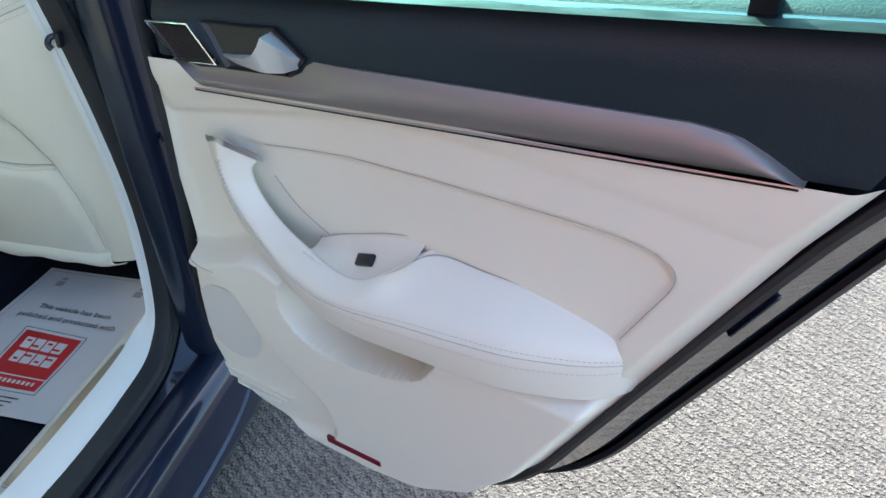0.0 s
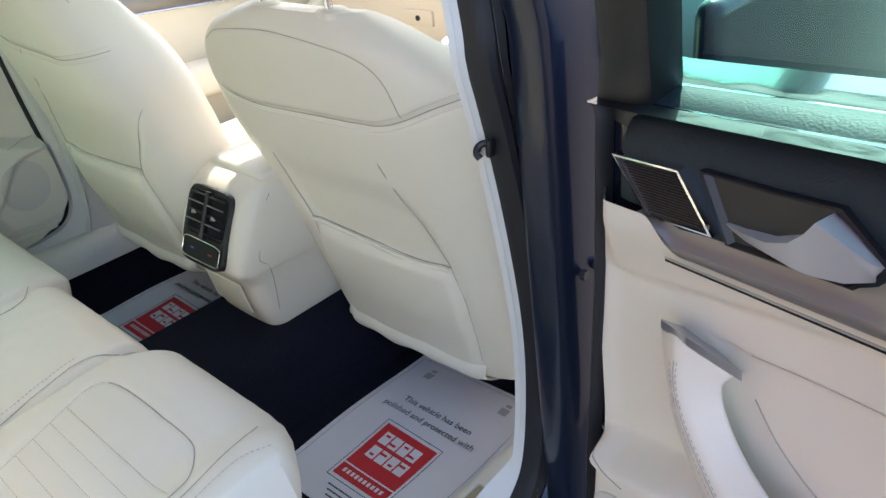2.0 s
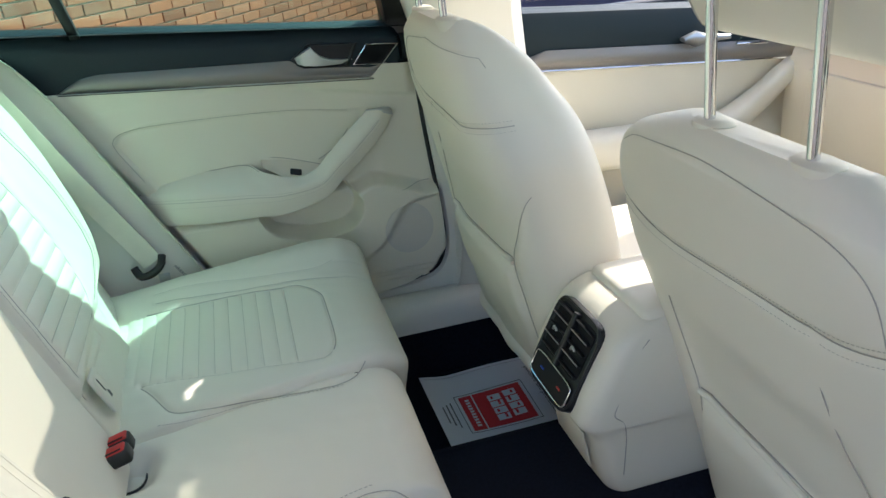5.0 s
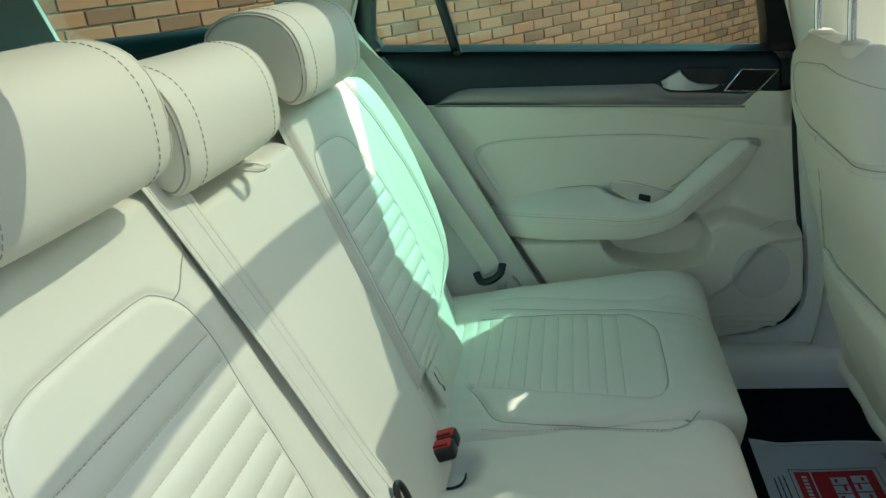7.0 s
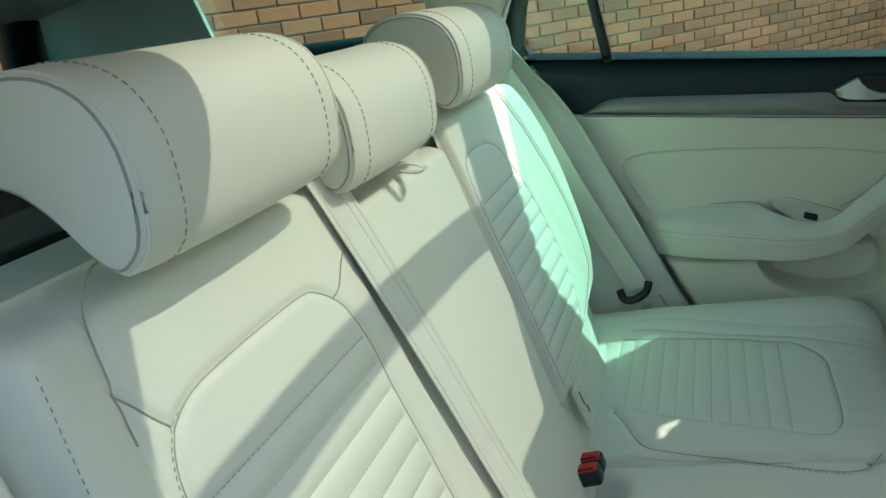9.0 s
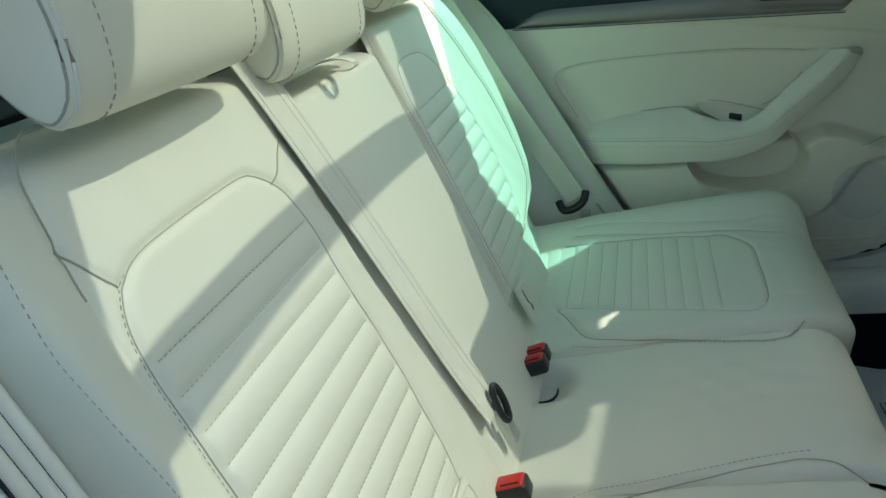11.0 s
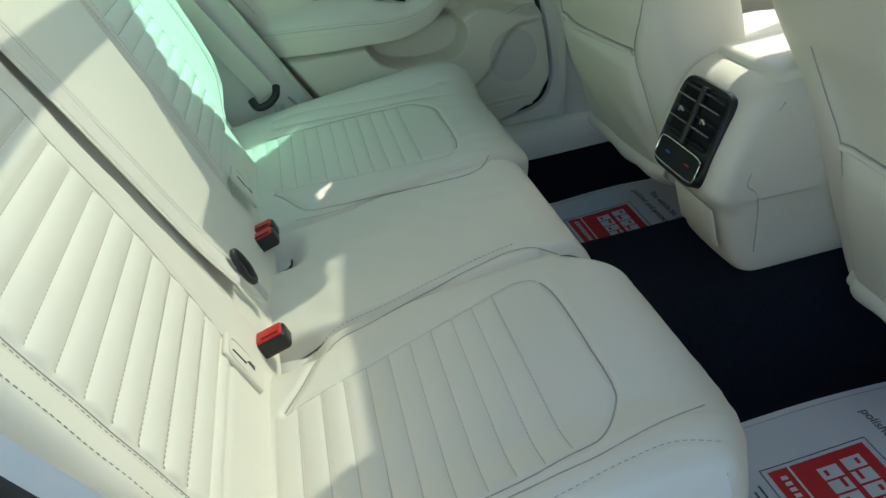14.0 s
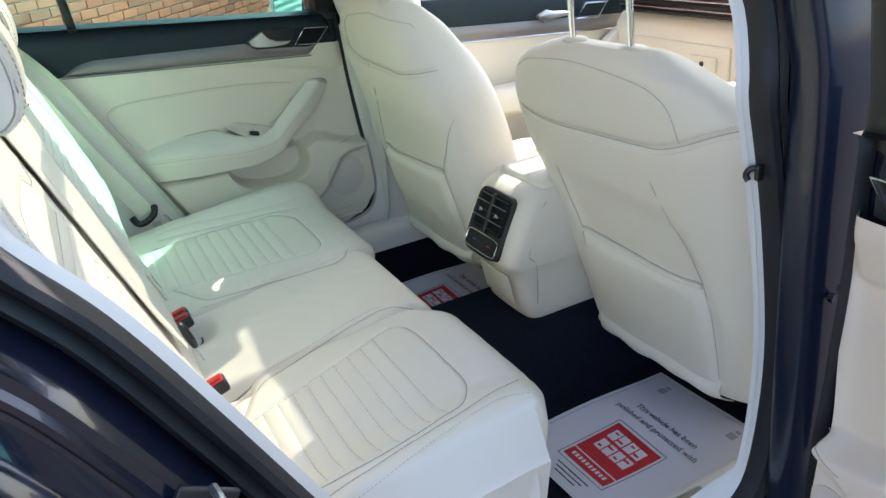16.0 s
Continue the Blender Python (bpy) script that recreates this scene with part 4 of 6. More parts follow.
# backrests: inserts and seams as (y, z) on the leaning plane
NEAR_INSERT = path([(-0.288, 0.70), (-0.276, 0.76), (-0.272, 0.87), (-0.277, 0.95), (-0.279, 1.026), (-0.286, 1.064), (-0.301, 1.087), (-0.323, 1.103), (-0.345, 1.109), (-0.40, 1.110), (-0.46, 1.109),
                    (-0.508, 1.106), (-0.534, 1.095), (-0.551, 1.074), (-0.558, 1.045), (-0.560, 0.98), (-0.559, 0.90), (-0.557, 0.80), (-0.553, 0.70)], 110)
FAR_INSERT = path([(0.160, 0.70), (0.158, 0.80), (0.156, 0.95), (0.156, 1.06), (0.170, 1.105), (0.205, 1.115), (0.260, 1.114), (0.304, 1.108), (0.342, 1.090), (0.378, 1.045), (0.402, 0.99), (0.420, 0.93), (0.426, 0.88), (0.418, 0.82), (0.400, 0.778), (0.360, 0.745)], 90)
NEAR_WING = path([(-0.495, 1.207), (-0.525, 1.209), (-0.541, 1.203), (-0.551, 1.192), (-0.558, 1.175), (-0.564, 1.14), (-0.569, 1.105), (-0.571, 1.05), (-0.568, 0.96), (-0.566, 0.80), (-0.564, 0.70)], 60)
FAR_WING = path([(0.448, 1.20), (0.482, 1.13), (0.514, 1.05), (0.538, 0.96), (0.545, 0.90), (0.540, 0.85), (0.520, 0.80), (0.478, 0.768), (0.41, 0.752)], 60)
FAR_BACK = path([(0.50, 1.205), (0.560, 1.180), (0.622, 1.12), (0.652, 1.05), (0.658, 0.96), (0.644, 0.87), (0.610, 0.80), (0.556, 0.757), (0.48, 0.738), (0.40, 0.734), (0.30, 0.730), (0.13, 0.715), (0.06, 0.73), (0.06, 1.0), (0.06, 1.26), (0.35, 1.25)], 110, closed=True)
NEAR_CROSS = path([(-0.566, 1.136), (-0.556, 1.120), (-0.545, 1.104), (-0.538, 1.096)], 10)
BACK_RIB, BACK_TOP = 0.0295, 1.042


def back_inner(z):
    """Inner edge of the near backrest, which slants towards the middle lower down."""
    return np.interp(z, [0.60, 0.785, 0.936, 1.10, 1.19, 1.25], [-0.180, -0.192, -0.214, -0.230, -0.238, -0.240])


def back_relief(y, z, which):
    y, z = np.broadcast_arrays(arr(y), arr(z))
    d = np.zeros(y.shape)
    if which == 0:
        e = np.minimum(y + 0.262, 0.122 - y)
        d -= 0.005 * (1 - ease(y, -0.215, -0.185))
        d -= 0.016 * (1 - ease(e, 0.0, 0.018))
        return d
    poly = NEAR_INSERT if which < 0 else np.concatenate([FAR_INSERT, [(0.36, 0.70)]])
    ins = ease(depth_in(poly, y, z), 0.0, 0.012)
    k = (BACK_TOP - z) / BACK_RIB
    r = np.where(k > 0, 0.0052 * pillow(np.maximum(k, 0) ** 1.0, 0.55) - 0.0035, 0.0012 * ease(-k, 0.0, 0.6) - 0.001)
    d += ins * r + groove(np.concatenate([poly, poly[:1]]), y, z, 0.0028, 0.0045)
    d += groove(NEAR_WING if which < 0 else FAR_WING, y, z, 0.0030, 0.005)
    d += 0.0008 * np.sin(29 * z + 7 * np.sin(13 * y)) * np.sin(21 * y + 4 * np.sin(15 * z)) * (1 - ins)
    if which < 0:
        d += groove(NEAR_CROSS, y, z, 0.0025, 0.004)
        d += 0.014 * ease(-y, 0.56, 0.615) * (1 - 0.4 * ease(z, 0.95, 1.15))
        d -= 0.070 * (1 - np.minimum(1, (y + 0.654) / 0.045)) ** 2.2
        d -= 0.007 * (1 - ease(back_inner(z) - y, 0.0, 0.016))
    else:
        # the side wing swells into a rounded bolster that ends above the crease
        q = depth_in(FAR_BACK, y, z)
        d += 0.016 * ease(y, 0.44, 0.56) * ease(q, 0.0, 0.06)
        side_out = ease(y, 0.42, 0.56)
        d -= (0.014 + 0.050 * side_out) * (1 - np.sqrt(np.clip(q / 0.022, 0, 1)))
        d -= 0.016 * (1 - ease(y - 0.130, 0.0, 0.018))
    return d


def backrest_mesh(which, y0, y1, top):
    yy = np.linspace(y0, y1, int(abs(y1 - y0) / 0.003))
    zz = np.linspace(0.60, top, 230)
    Z, Y = np.meshgrid(zz, yy, indexing="ij")
    if which < 0:
        Y = Y + (back_inner(Z) + 0.188) * (Y - y0) / (y1 - y0)
    d = back_relief(Y, Z, which) - 0.05 * ease(Z, top - 0.045, top) ** 2
    p = np.stack([back_x(Z) + NB[0] * d, Y, Z + NB[2] * d], -1)
    # the top rolls over to the back
    rows = list(p) + [p[-1] + arr((-0.09 * w, 0, -0.004 * w)) for w in np.linspace(0.2, 1, 5)]
    return grid(rows, flip=True)


near_back = part("backrest", fixed(*backrest_mesh(-1, -0.654, -0.188, 1.212)), LEATHER, bench)
far_back = part("backrest", fixed(*backrest_mesh(1, 0.130, 0.662, 1.205)), LEATHER, bench)
part("centre_backrest", fixed(*backrest_mesh(0, -0.262, 0.122, 1.172)), LEATHER, bench)
part("backrest_shell", fixed(*loft([super_ring((back_x(z) - 0.085, 0, z), (1, 0, 0), (0, 1, 0), 0.045, 0.62, 8, 24) for z in np.linspace(0.56, 1.17, 8)])), WHITE_TRIM, bench)


def on_back(pts, which, out=0.0005):
    pts = arr(pts)
    d = back_relief(pts[:, 0], pts[:, 1], which) + out
    return [arr((back_x(z), y, z)) + NB * o for (y, z), o in zip(pts, d)]


for s, poly, wing in ((-1, NEAR_INSERT, NEAR_WING), (1, FAR_INSERT, FAR_WING)):
    on_rest = far_back if s > 0 else near_back
    part("insert_seam", fixed(*tube(on_back(poly, s), 0.0006, 5)), SEAM if s > 0 else STITCH, on_rest)
    part("wing_seam", fixed(*tube(on_back(wing if s > 0 else [q for q in wing if q[1] > 1.10], s), 0.0009, 5)), SEAM, on_rest)
    for k in range(11):
        zz = BACK_TOP - BACK_RIB * k
        hit_y = [y for y in np.linspace(min(poly[:, 0]), max(poly[:, 0]), 60) if depth_in(poly if s < 0 else np.concatenate([poly, [(0.36, 0.70)]]), y, zz) > 0.005]
        if len(hit_y) > 3:
            part("rib_stitching", fixed(*dashes(on_back([(y, zz) for y in hit_y], s, 0.0014), 0.0036, 0.003, 0.0006)), STITCH, on_rest)
part("cross_seam", fixed(*tube(on_back(NEAR_CROSS, -1), 0.0009, 5)), SEAM, near_back)
part("shoulder_seam", fixed(*tube(on_back(path([(-0.304, 1.088), (-0.288, 1.094), (-0.268, 1.108), (-0.251, 1.118)], 16), -1), 0.0008, 5)), SEAM, near_back)
outer_stitch = path([(-0.612, 1.17), (-0.618, 1.12), (-0.621, 1.08), (-0.618, 1.03), (-0.614, 0.97), (-0.610, 0.85), (-0.606, 0.72)], 50)
part("stitching", fixed(*dashes(on_back(outer_stitch, -1, 0.0005), 0.0034, 0.0030, 0.00045)), STITCH, near_back)
part("stitching", fixed(*dashes(on_back(NEAR_INSERT[70:] + arr((-0.004, 0.0)), -1, 0.0005), 0.0034, 0.0030, 0.0004)), SEAM, near_back)
part("stitching", fixed(*dashes(on_back(FAR_WING + arr((0.007, 0.0)), 1, 0.0006), 0.005, 0.003, 0.0005)), THREAD, far_back)
part("stitching", fixed(*dashes(on_back([(0.140 + 0.004 * math.sin(9 * z), z) for z in np.linspace(0.78, 1.19, 30)], 1, 0.0005), 0.0035, 0.003, 0.0004)), SEAM, far_back)

# anchor covers low in the crease
for ay, az in ((-0.300, 0.682), (0.190, 0.690)):
    cc, lean_back = arr((back_x(az) + 0.002, ay, az)), Euler((0, radians(-20), 0)).to_matrix().to_4x4()
    cover = part("anchor_cover", rbox((0.007, 0.044, 0.074), tuple(cc), 0.003, turn=lean_back), PLASTIC, bench, "cream child seat anchor cover")
    part("anchor_frame", fixed(*tube(super_ring(tuple(cc + NB * 0.0034), (0, 1, 0), UB, 0.017, 0.031, 5, 32), 0.0010, 6, closed=True)), PLASTIC, cover)
    part("anchor_slot", fixed(*loft([[cc + NB * o + arr((0, q[0], 0)) + UB * q[1] for q in ((-0.002, -0.022), (0.007, -0.022), (0.008, -0.008), (0.002, -0.003))] for o in (0.002, 0.0040)])), BLACK, cover, "dark anchor slot")
    part("anchor_lever", rbox((0.002, 0.0015, 0.026), tuple(cc + NB * 0.0036 + UB * 0.012 + arr((0, -0.004, 0))), 0.0006, turn=lean_back), BLACK, cover)


# ridged trim between the backrest and the door opening
ridge = thing("side_trim", (-0.40, -0.67, 0.66), "pale ridged trim strip beside the rear backrest", "trim", kind="structure")
for k, (oy, ox) in enumerate(((0.654, 0.006), (0.668, 0.010), (0.682, 0.014))):
    line = path([(back_x(z) + ox - 0.02, -oy, z) for z in (0.63, 0.75, 0.9, 1.05, 1.19)], 24)
    part("ridge", fixed(*tube(line, 0.0085, 10)), WHITE_TRIM, ridge)
    part("groove", fixed(*tube(line + arr((0.007, -0.0068, 0.002)), 0.0014, 5)), NAVY, ridge)


# headrests
def headrest(y, z, width, height, depth, x):
    """A pad with a rounded front; below, it hooks back over the top of the seat."""
    sec = path([(0.30, -0.50), (0.44, -0.36), (0.50, -0.10), (0.49, 0.16), (0.38, 0.36), (0.18, 0.47), (-0.08, 0.50), (-0.34, 0.45), (-0.54, 0.32), (-0.60, 0.14), (-0.56, 0.02), (-0.42, -0.02), (-0.22, -0.09), (-0.04, -0.24), (0.10, -0.42), (0.20, -0.50)], 40, closed=True)
    mid = sec.mean(0)
    rings = []
    for u in (-1, -0.997, -0.985, -0.955, -0.92, -0.86, -0.74, -0.5, -0.25, 0, 0.25, 0.5, 0.74, 0.86, 0.92, 0.955, 0.985, 0.997, 1):
        k = max(0.0, 1 - abs(u) ** 26) ** 0.5
        q = mid + (sec - mid) * (0.80 + 0.20 * k)
        rings.append([(x + px * depth - 0.10 * pz * height - 0.006 * u * u, y + u * width / 2, z + pz * height) for px, pz in q])
    return rings


HEADS = ((-0.420, 1.273, 0.270, 0.128, 0.125, -0.632), (0.265, 1.264, 0.305, 0.134, 0.130, -0.645), (-0.110, 1.238, 0.262, 0.130, 0.115, -0.645))
for y, z, w, h, d, x in HEADS:
    hr = thing("headrest", (x, y, z - h / 2), "cream leather rear headrest with stitched side panels", "headrest", "rear headrests")
    rr = headrest(y, z, w, h, d, x)
    pad_ = part("cushion", fixed(*loft(rr)), LEATHER, hr)
    for i, j in ((2, 6), (16, 12)):
        part("side_seam", fixed(*tube(arr(rr[i]), 0.0011, 5, closed=True)), SEAM, pad_)
        part("piping", fixed(*tube(arr(rr[3 if i == 2 else 15]), 0.0016, 6, closed=True)), LEATHER, pad_)
        st = arr(rr[j])[list(range(40)) + [0]]
        st = st + (st - arr(rr[j]).mean(0)) * 0.008
        part("stitching", fixed(*dashes(st, 0.0042, 0.0030, 0.0006)), STITCH, pad_)


# belts and buckles
belt_c = thing("seat_belt", (-0.47, -0.18, 0.66), "beige centre seat belt webbing lying across the backrest", "seat belt", "rear seat belts")
bp = path([(-0.662, -0.232, 1.225), (-0.640, -0.226, 1.19), (-0.571, -0.182, 0.985), (-0.508, -0.154, 0.80), (-0.472, -0.143, 0.715)], 30)
for dx_, dy_, half in ((0.0020, 0.005, 0.024), (0.0065, -0.016, 0.025)):
    rows = [[q + arr((dx_ + 0.0012 * math.cos(w / half * 1.5), dy_ + w, 0.002)) for w in np.linspace(-half, half, 7)] for q in bp]
    part("webbing", slab(rows, (-0.0016, 0, 0)), WEB, belt_c)
    for w in (-half * 0.72, half * 0.72):
        part("woven_line", fixed(*tube([q + arr((dx_ + 0.0008, dy_ + w, 0.002)) for q in bp], 0.0004, 4)), WEB, belt_c)
ring = []
for w in np.linspace(0, 2 * np.pi, 26, endpoint=False):
    c_, s_ = math.cos(w), math.sin(w)
    ring.append(arr((-0.468, -0.146, 0.722)) + arr((0.30, -0.10, -0.95)) * 0.025 * c_ + arr((0.25, 0.95, 0.0)) * 0.009 * s_ + arr((0.010, 0, 0)))
part("tongue", fixed(*tube(ring, 0.0048, 8, closed=True)), BLACK, belt_c, "black belt tongue loop")
part("tongue_blade", rbox((0.003, 0.020, 0.030), (-0.447, -0.144, 0.680), 0.001, turn=Euler((0, radians(-20), 0)).to_matrix().to_4x4()), SATIN, belt_c, "metal belt tongue")

belt_l = thing("seat_belt", (-0.44, 0.69, 0.66), "beige outer seat belt with black guide on the side trim", "seat belt", "rear seat belts")
bl = path([(-0.70, 0.645, 1.24), (-0.625, 0.668, 1.10), (-0.53, 0.682, 0.90), (-0.44, 0.694, 0.725), (-0.425, 0.694, 0.69)], 26)
rows = [[q + arr((w * 0.9, -0.012 - abs(w) * 0.1, w * 0.43)) for w in (-0.023, -0.008, 0.008, 0.023)] for q in bl]
part("webbing", slab(rows, (0, 0.0016, 0)), WEB, belt_l)
part("belt_guide", fixed(*tube(path([(-0.462, 0.672, 0.690), (-0.450, 0.660, 0.672), (-0.425, 0.658, 0.676), (-0.405, 0.660, 0.692), (-0.400, 0.674, 0.708)], 16), 0.009, 8)), BLACK, belt_l, "black belt guide")
part("tongue_blade", rbox((0.024, 0.004, 0.03), (-0.405, 0.672, 0.650), 0.002), SATIN, belt_l, "small metal tongue")


DARKSLOT = shader("dark_slot", (0.004, 0.004, 0.004), 0.8)


def buckle(x, y, n, label):
    b = thing("belt_buckle", (x, y, 0.62), label, "belt buckle", "seat belt buckles")
    tilt = Euler((0, radians(74), 0)).to_matrix().to_4x4()
    way = arr((math.sin(radians(74)), 0, math.cos(radians(74))))
    for k in range(n):
        yy = y + (k - (n - 1) / 2) * 0.029
        c = arr((x, yy, 0.642))
        lift = arr((-way[2], 0, way[0]))
        body = part("buckle_body", rbox((0.026, 0.032 if n == 1 else 0.028, 0.062), tuple(c), 0.006, turn=tilt), BLACK, b, "black buckle body")
        part("release_button", rbox((0.008, 0.025 if n == 1 else 0.021, 0.036), tuple(c + way * 0.010 + lift * 0.0115), 0.003, turn=tilt), REDBTN, body, "red release button")
        part("buckle_slot", rbox((0.0015, 0.003, 0.024), tuple(c + way * 0.012 + lift * 0.0152 + arr((0, -0.008, 0))), 0.0, turn=tilt), DARKSLOT, body)
    # dark well in the cushion round the buckle
    part("buckle_well", fixed(*tube(super_ring((x + 0.004, y, cushion_top(x, y) + 0.001), (1, 0, 0), (0, 1, 0), 0.036, 0.020 + 0.0145 * (n - 1) + 0.006, 3, 28), 0.0022, 6, closed=True)), BLACK, b)
    return b


buckle(-0.458, 0.078, 2, "pair of black buckles with red release buttons")
buckle(-0.450, -0.218, 1, "single black buckle with red release button")
mark = thing("airbag_mark", (-0.371, 0.69, 0.655), "small embossed airbag marking on the cream side trim", "marking")
text("marking_text", "AIRBAG", 0.010, Matrix.Translation((-0.371, 0.683, 0.660)) @ Euler((radians(90), radians(58), 0)).to_matrix().to_4x4(), INK, mark)
loop = thing("pull_loop", (-0.612, -0.07, 1.14), "small beige fabric pull loop on the centre backrest", "strap")
part("strap", slab([[q + arr((0, w, 0)) for w in (-0.007, 0.007)] for q in path([(-0.635, -0.085, 1.165), (-0.60, -0.085, 1.168), (-0.585, -0.072, 1.158), (-0.60, -0.06, 1.150), (-0.625, -0.055, 1.152)], 14)], (0, 0, -0.0015)), WEB, loop)

# ---- front seats ----


def front_seat(dx, dz, side, label):
    cy = side * 0.345
    k = -side      # v = k * y grows towards the middle of the car
    seat = thing("front_seat", (0.55 + dx, cy, 0.31), label, "car seat", "front seats")
    P = lambda name, data, mat, lab="", parent=None: part(name, data, mat, parent or seat, lab)
    back = lambda z: 0.543 - 0.22 * (z - 0.0) + dx + 0.22 * dz   # rear face at height z
    # height, outer half width, half depth; inner half width
    outer = ((0.44, 0.262, 0.070), (0.47, 0.275, 0.080), (0.50, 0.284, 0.088), (0.60, 0.308, 0.10), (0.75, 0.325, 0.11), (0.88, 0.336, 0.11), (0.95, 0.334, 0.105), (1.00, 0.316, 0.092), (1.045, 0.266, 0.080), (1.080, 0.208, 0.064), (1.106, 0.155, 0.042), (1.122, 0.120, 0.018))
    inner = (0.225, 0.238, 0.248, 0.268, 0.310, 0.372, 0.382, 0.368, 0.335, 0.275, 0.200, 0.14) if side < 0 else (0.210, 0.220, 0.230, 0.238, 0.226, 0.200, 0.165, 0.148, 0.135, 0.125, 0.115, 0.10)
    if side > 0:
        outer = tuple((z, a + 0.022 * ease(z, 0.85, 1.0), h) for z, a, h in outer)
    lv = path([(z, a, b, h) for (z, a, h), b in zip(outer, inner)], 190)
    far_in = 1.0 if side < 0 else 0.5
    # seams of the rear face as (v, z)
    upper = path([(0.335 * far_in, 0.955), (0.30 * far_in, 0.951), (0.181 * far_in, 0.946), (0.05, 0.951), (-0.09, 0.956), (-0.14, 0.962), (-0.19, 0.979), (-0.246, 1.004), (-0.30, 1.024), (-0.325, 1.031)], 60)
    arc = path([(0.29 * far_in, 1.05), (0.223 * far_in, 1.075), (0.092 * far_in, 1.090), (0.0, 1.087), (-0.102, 1.075), (-0.151, 1.056), (-0.175, 1.028), (-0.186, 0.982)], 50)
    outer_line = path([(-0.093, 0.950), (-0.103, 0.887), (-0.128, 0.83), (-0.158, 0.785), (-0.18, 0.735), (-0.192, 0.70), (-0.200, 0.62), (-0.194, 0.48)], 50)
    inner_line = path([(0.205, 0.84), (0.185, 0.77), (0.160, 0.705), (0.165, 0.627), (0.169, 0.53), (0.160, 0.46)], 40)
    pocket_top = path([(0.158, 0.702), (0.05, 0.697), (-0.06, 0.691), (-0.13, 0.691), (-0.190, 0.699)], 40)

    def relief(v, z):
        """How far the leather stands out to the rear."""
        v, z = np.broadcast_arrays(arr(v), arr(z))
        d = groove(upper, v, z, 0.006, 0.007) + groove(arc, v, z, 0.0012, 0.005) + groove(outer_line, v, z, 0.0045, 0.008) + groove(inner_line, v, z, 0.004, 0.008)
        left = np.interp(z, outer_line[::-1, 1], outer_line[::-1, 0])
        right = np.interp(z, inner_line[::-1, 1], inner_line[::-1, 0])
        mid = ease(v - left, -0.004, 0.02) * ease(right - v, -0.004, 0.02) * ease(0.955 - z, 0.0, 0.01)
        # the panel above the pocket dips; the pocket bag swells
        d = d - 0.011 * mid * ease(0.86 - z, 0.0, 0.07) * ease(z, 0.67, 0.70)
        top = np.interp(v, pocket_top[::-1, 0], pocket_top[::-1, 1])
        bag = mid * ease(top - z, -0.001, 0.004)
        d = d + bag * (0.004 + 0.006 * ease(z, 0.46, 0.60) * (1 - 0.6 * ease(z, 0.63, 0.70)) + 0.0018 * np.sin(38 * v + 6 * np.sin(11 * z)) * ease(0.66 - z, 0, 0.1))
        d = d + 0.0012 * np.sin(17 * v + 3 * np.sin(13 * z)) * np.sin(15 * z)
        return d

    round_top = lambda hd: hd + 0.5 * max(0.0, 0.064 - hd)   # the rear edge rounds off over the top
    rings = []
    ws = np.linspace(0, 2 * np.pi, 150, endpoint=False)
    for z, ho, hi, hd in lv:
        c, s_ = np.cos(ws), np.sin(ws)
        hw = np.where(s_ * side > 0, ho, hi)
        yy = hw * np.sign(s_) * np.abs(s_) ** 0.55
        xx = np.where(c > 0, hd * np.abs(c) ** 0.62, -hd * np.abs(c) ** 0.40)
        # the shoulder thins out towards the door
        xx = np.where(c > 0, xx * (1 - 0.66 * ease(side * yy, 0.06, 0.22) * ease(z, 0.86, 0.97)), xx)
        bump_ = relief(k * yy, np.full_like(yy, z)) * ease(-c, 0.05, 0.35)
        rings.append(np.stack([back(z + dz) + round_top(hd) - 0.012 + xx + 0.02 * (np.abs(yy) / hw) ** 4 - bump_, cy + yy, np.full_like(yy, z + dz)], -1))
    rest = P("backrest", fixed(*loft(rings)), LEATHER)

    def rear(v, z, out=0.001):
        y, zz = k * v, z + dz
        hw = np.interp(z, lv[:, 0], lv[:, 1 if y * side > 0 else 2])
        hd = np.interp(z, lv[:, 0], lv[:, 3])
        t = min(0.995, abs(y) / hw)
        s_ = t ** (1 / 0.55)
        c = np.sqrt(max(0, 1 - s_ * s_))
        return (back(zz) + round_top(hd) - 0.012 - hd * c ** 0.40 + 0.02 * t ** 4 - float(relief(v, z)) * ease(c, 0.05, 0.35) - out, cy + y, zz)

    P("upper_seam", fixed(*tube([rear(*q, 0.0012) for q in upper], 0.0008, 5)), SEAM, "", rest)
    for off in (-0.009, 0.009):
        P("stitching", fixed(*dashes([rear(v, z + off, 0.0006) for v, z in upper], 0.003, 0.003, 0.0004)), STITCH, "", rest)
    P("shoulder_seam", fixed(*tube([rear(v, z, 0.0009) for v, z in arc], 0.0007, 5)), STITCH, "", rest)
    P("panel_seam", fixed(*tube([rear(v, z, 0.0016) for v, z in outer_line], 0.0009, 5)), STITCH, "", rest)
    P("panel_seam", fixed(*tube([rear(v, z, 0.0016) for v, z in inner_line], 0.0009, 5)), STITCH, "", rest)
    P("pocket_piping", fixed(*tube([rear(v, z, 0.0040) for v, z in pocket_top], 0.0046, 8)), LEATHER, "rolled edge of the map pocket", rest)
    P("pocket_gap", fixed(*tube([rear(v, z + 0.0058, 0.0012) for v, z in pocket_top], 0.0010, 6)), SEAM, "", rest)
    # gathered lower edge of the pocket cover
    rows = []
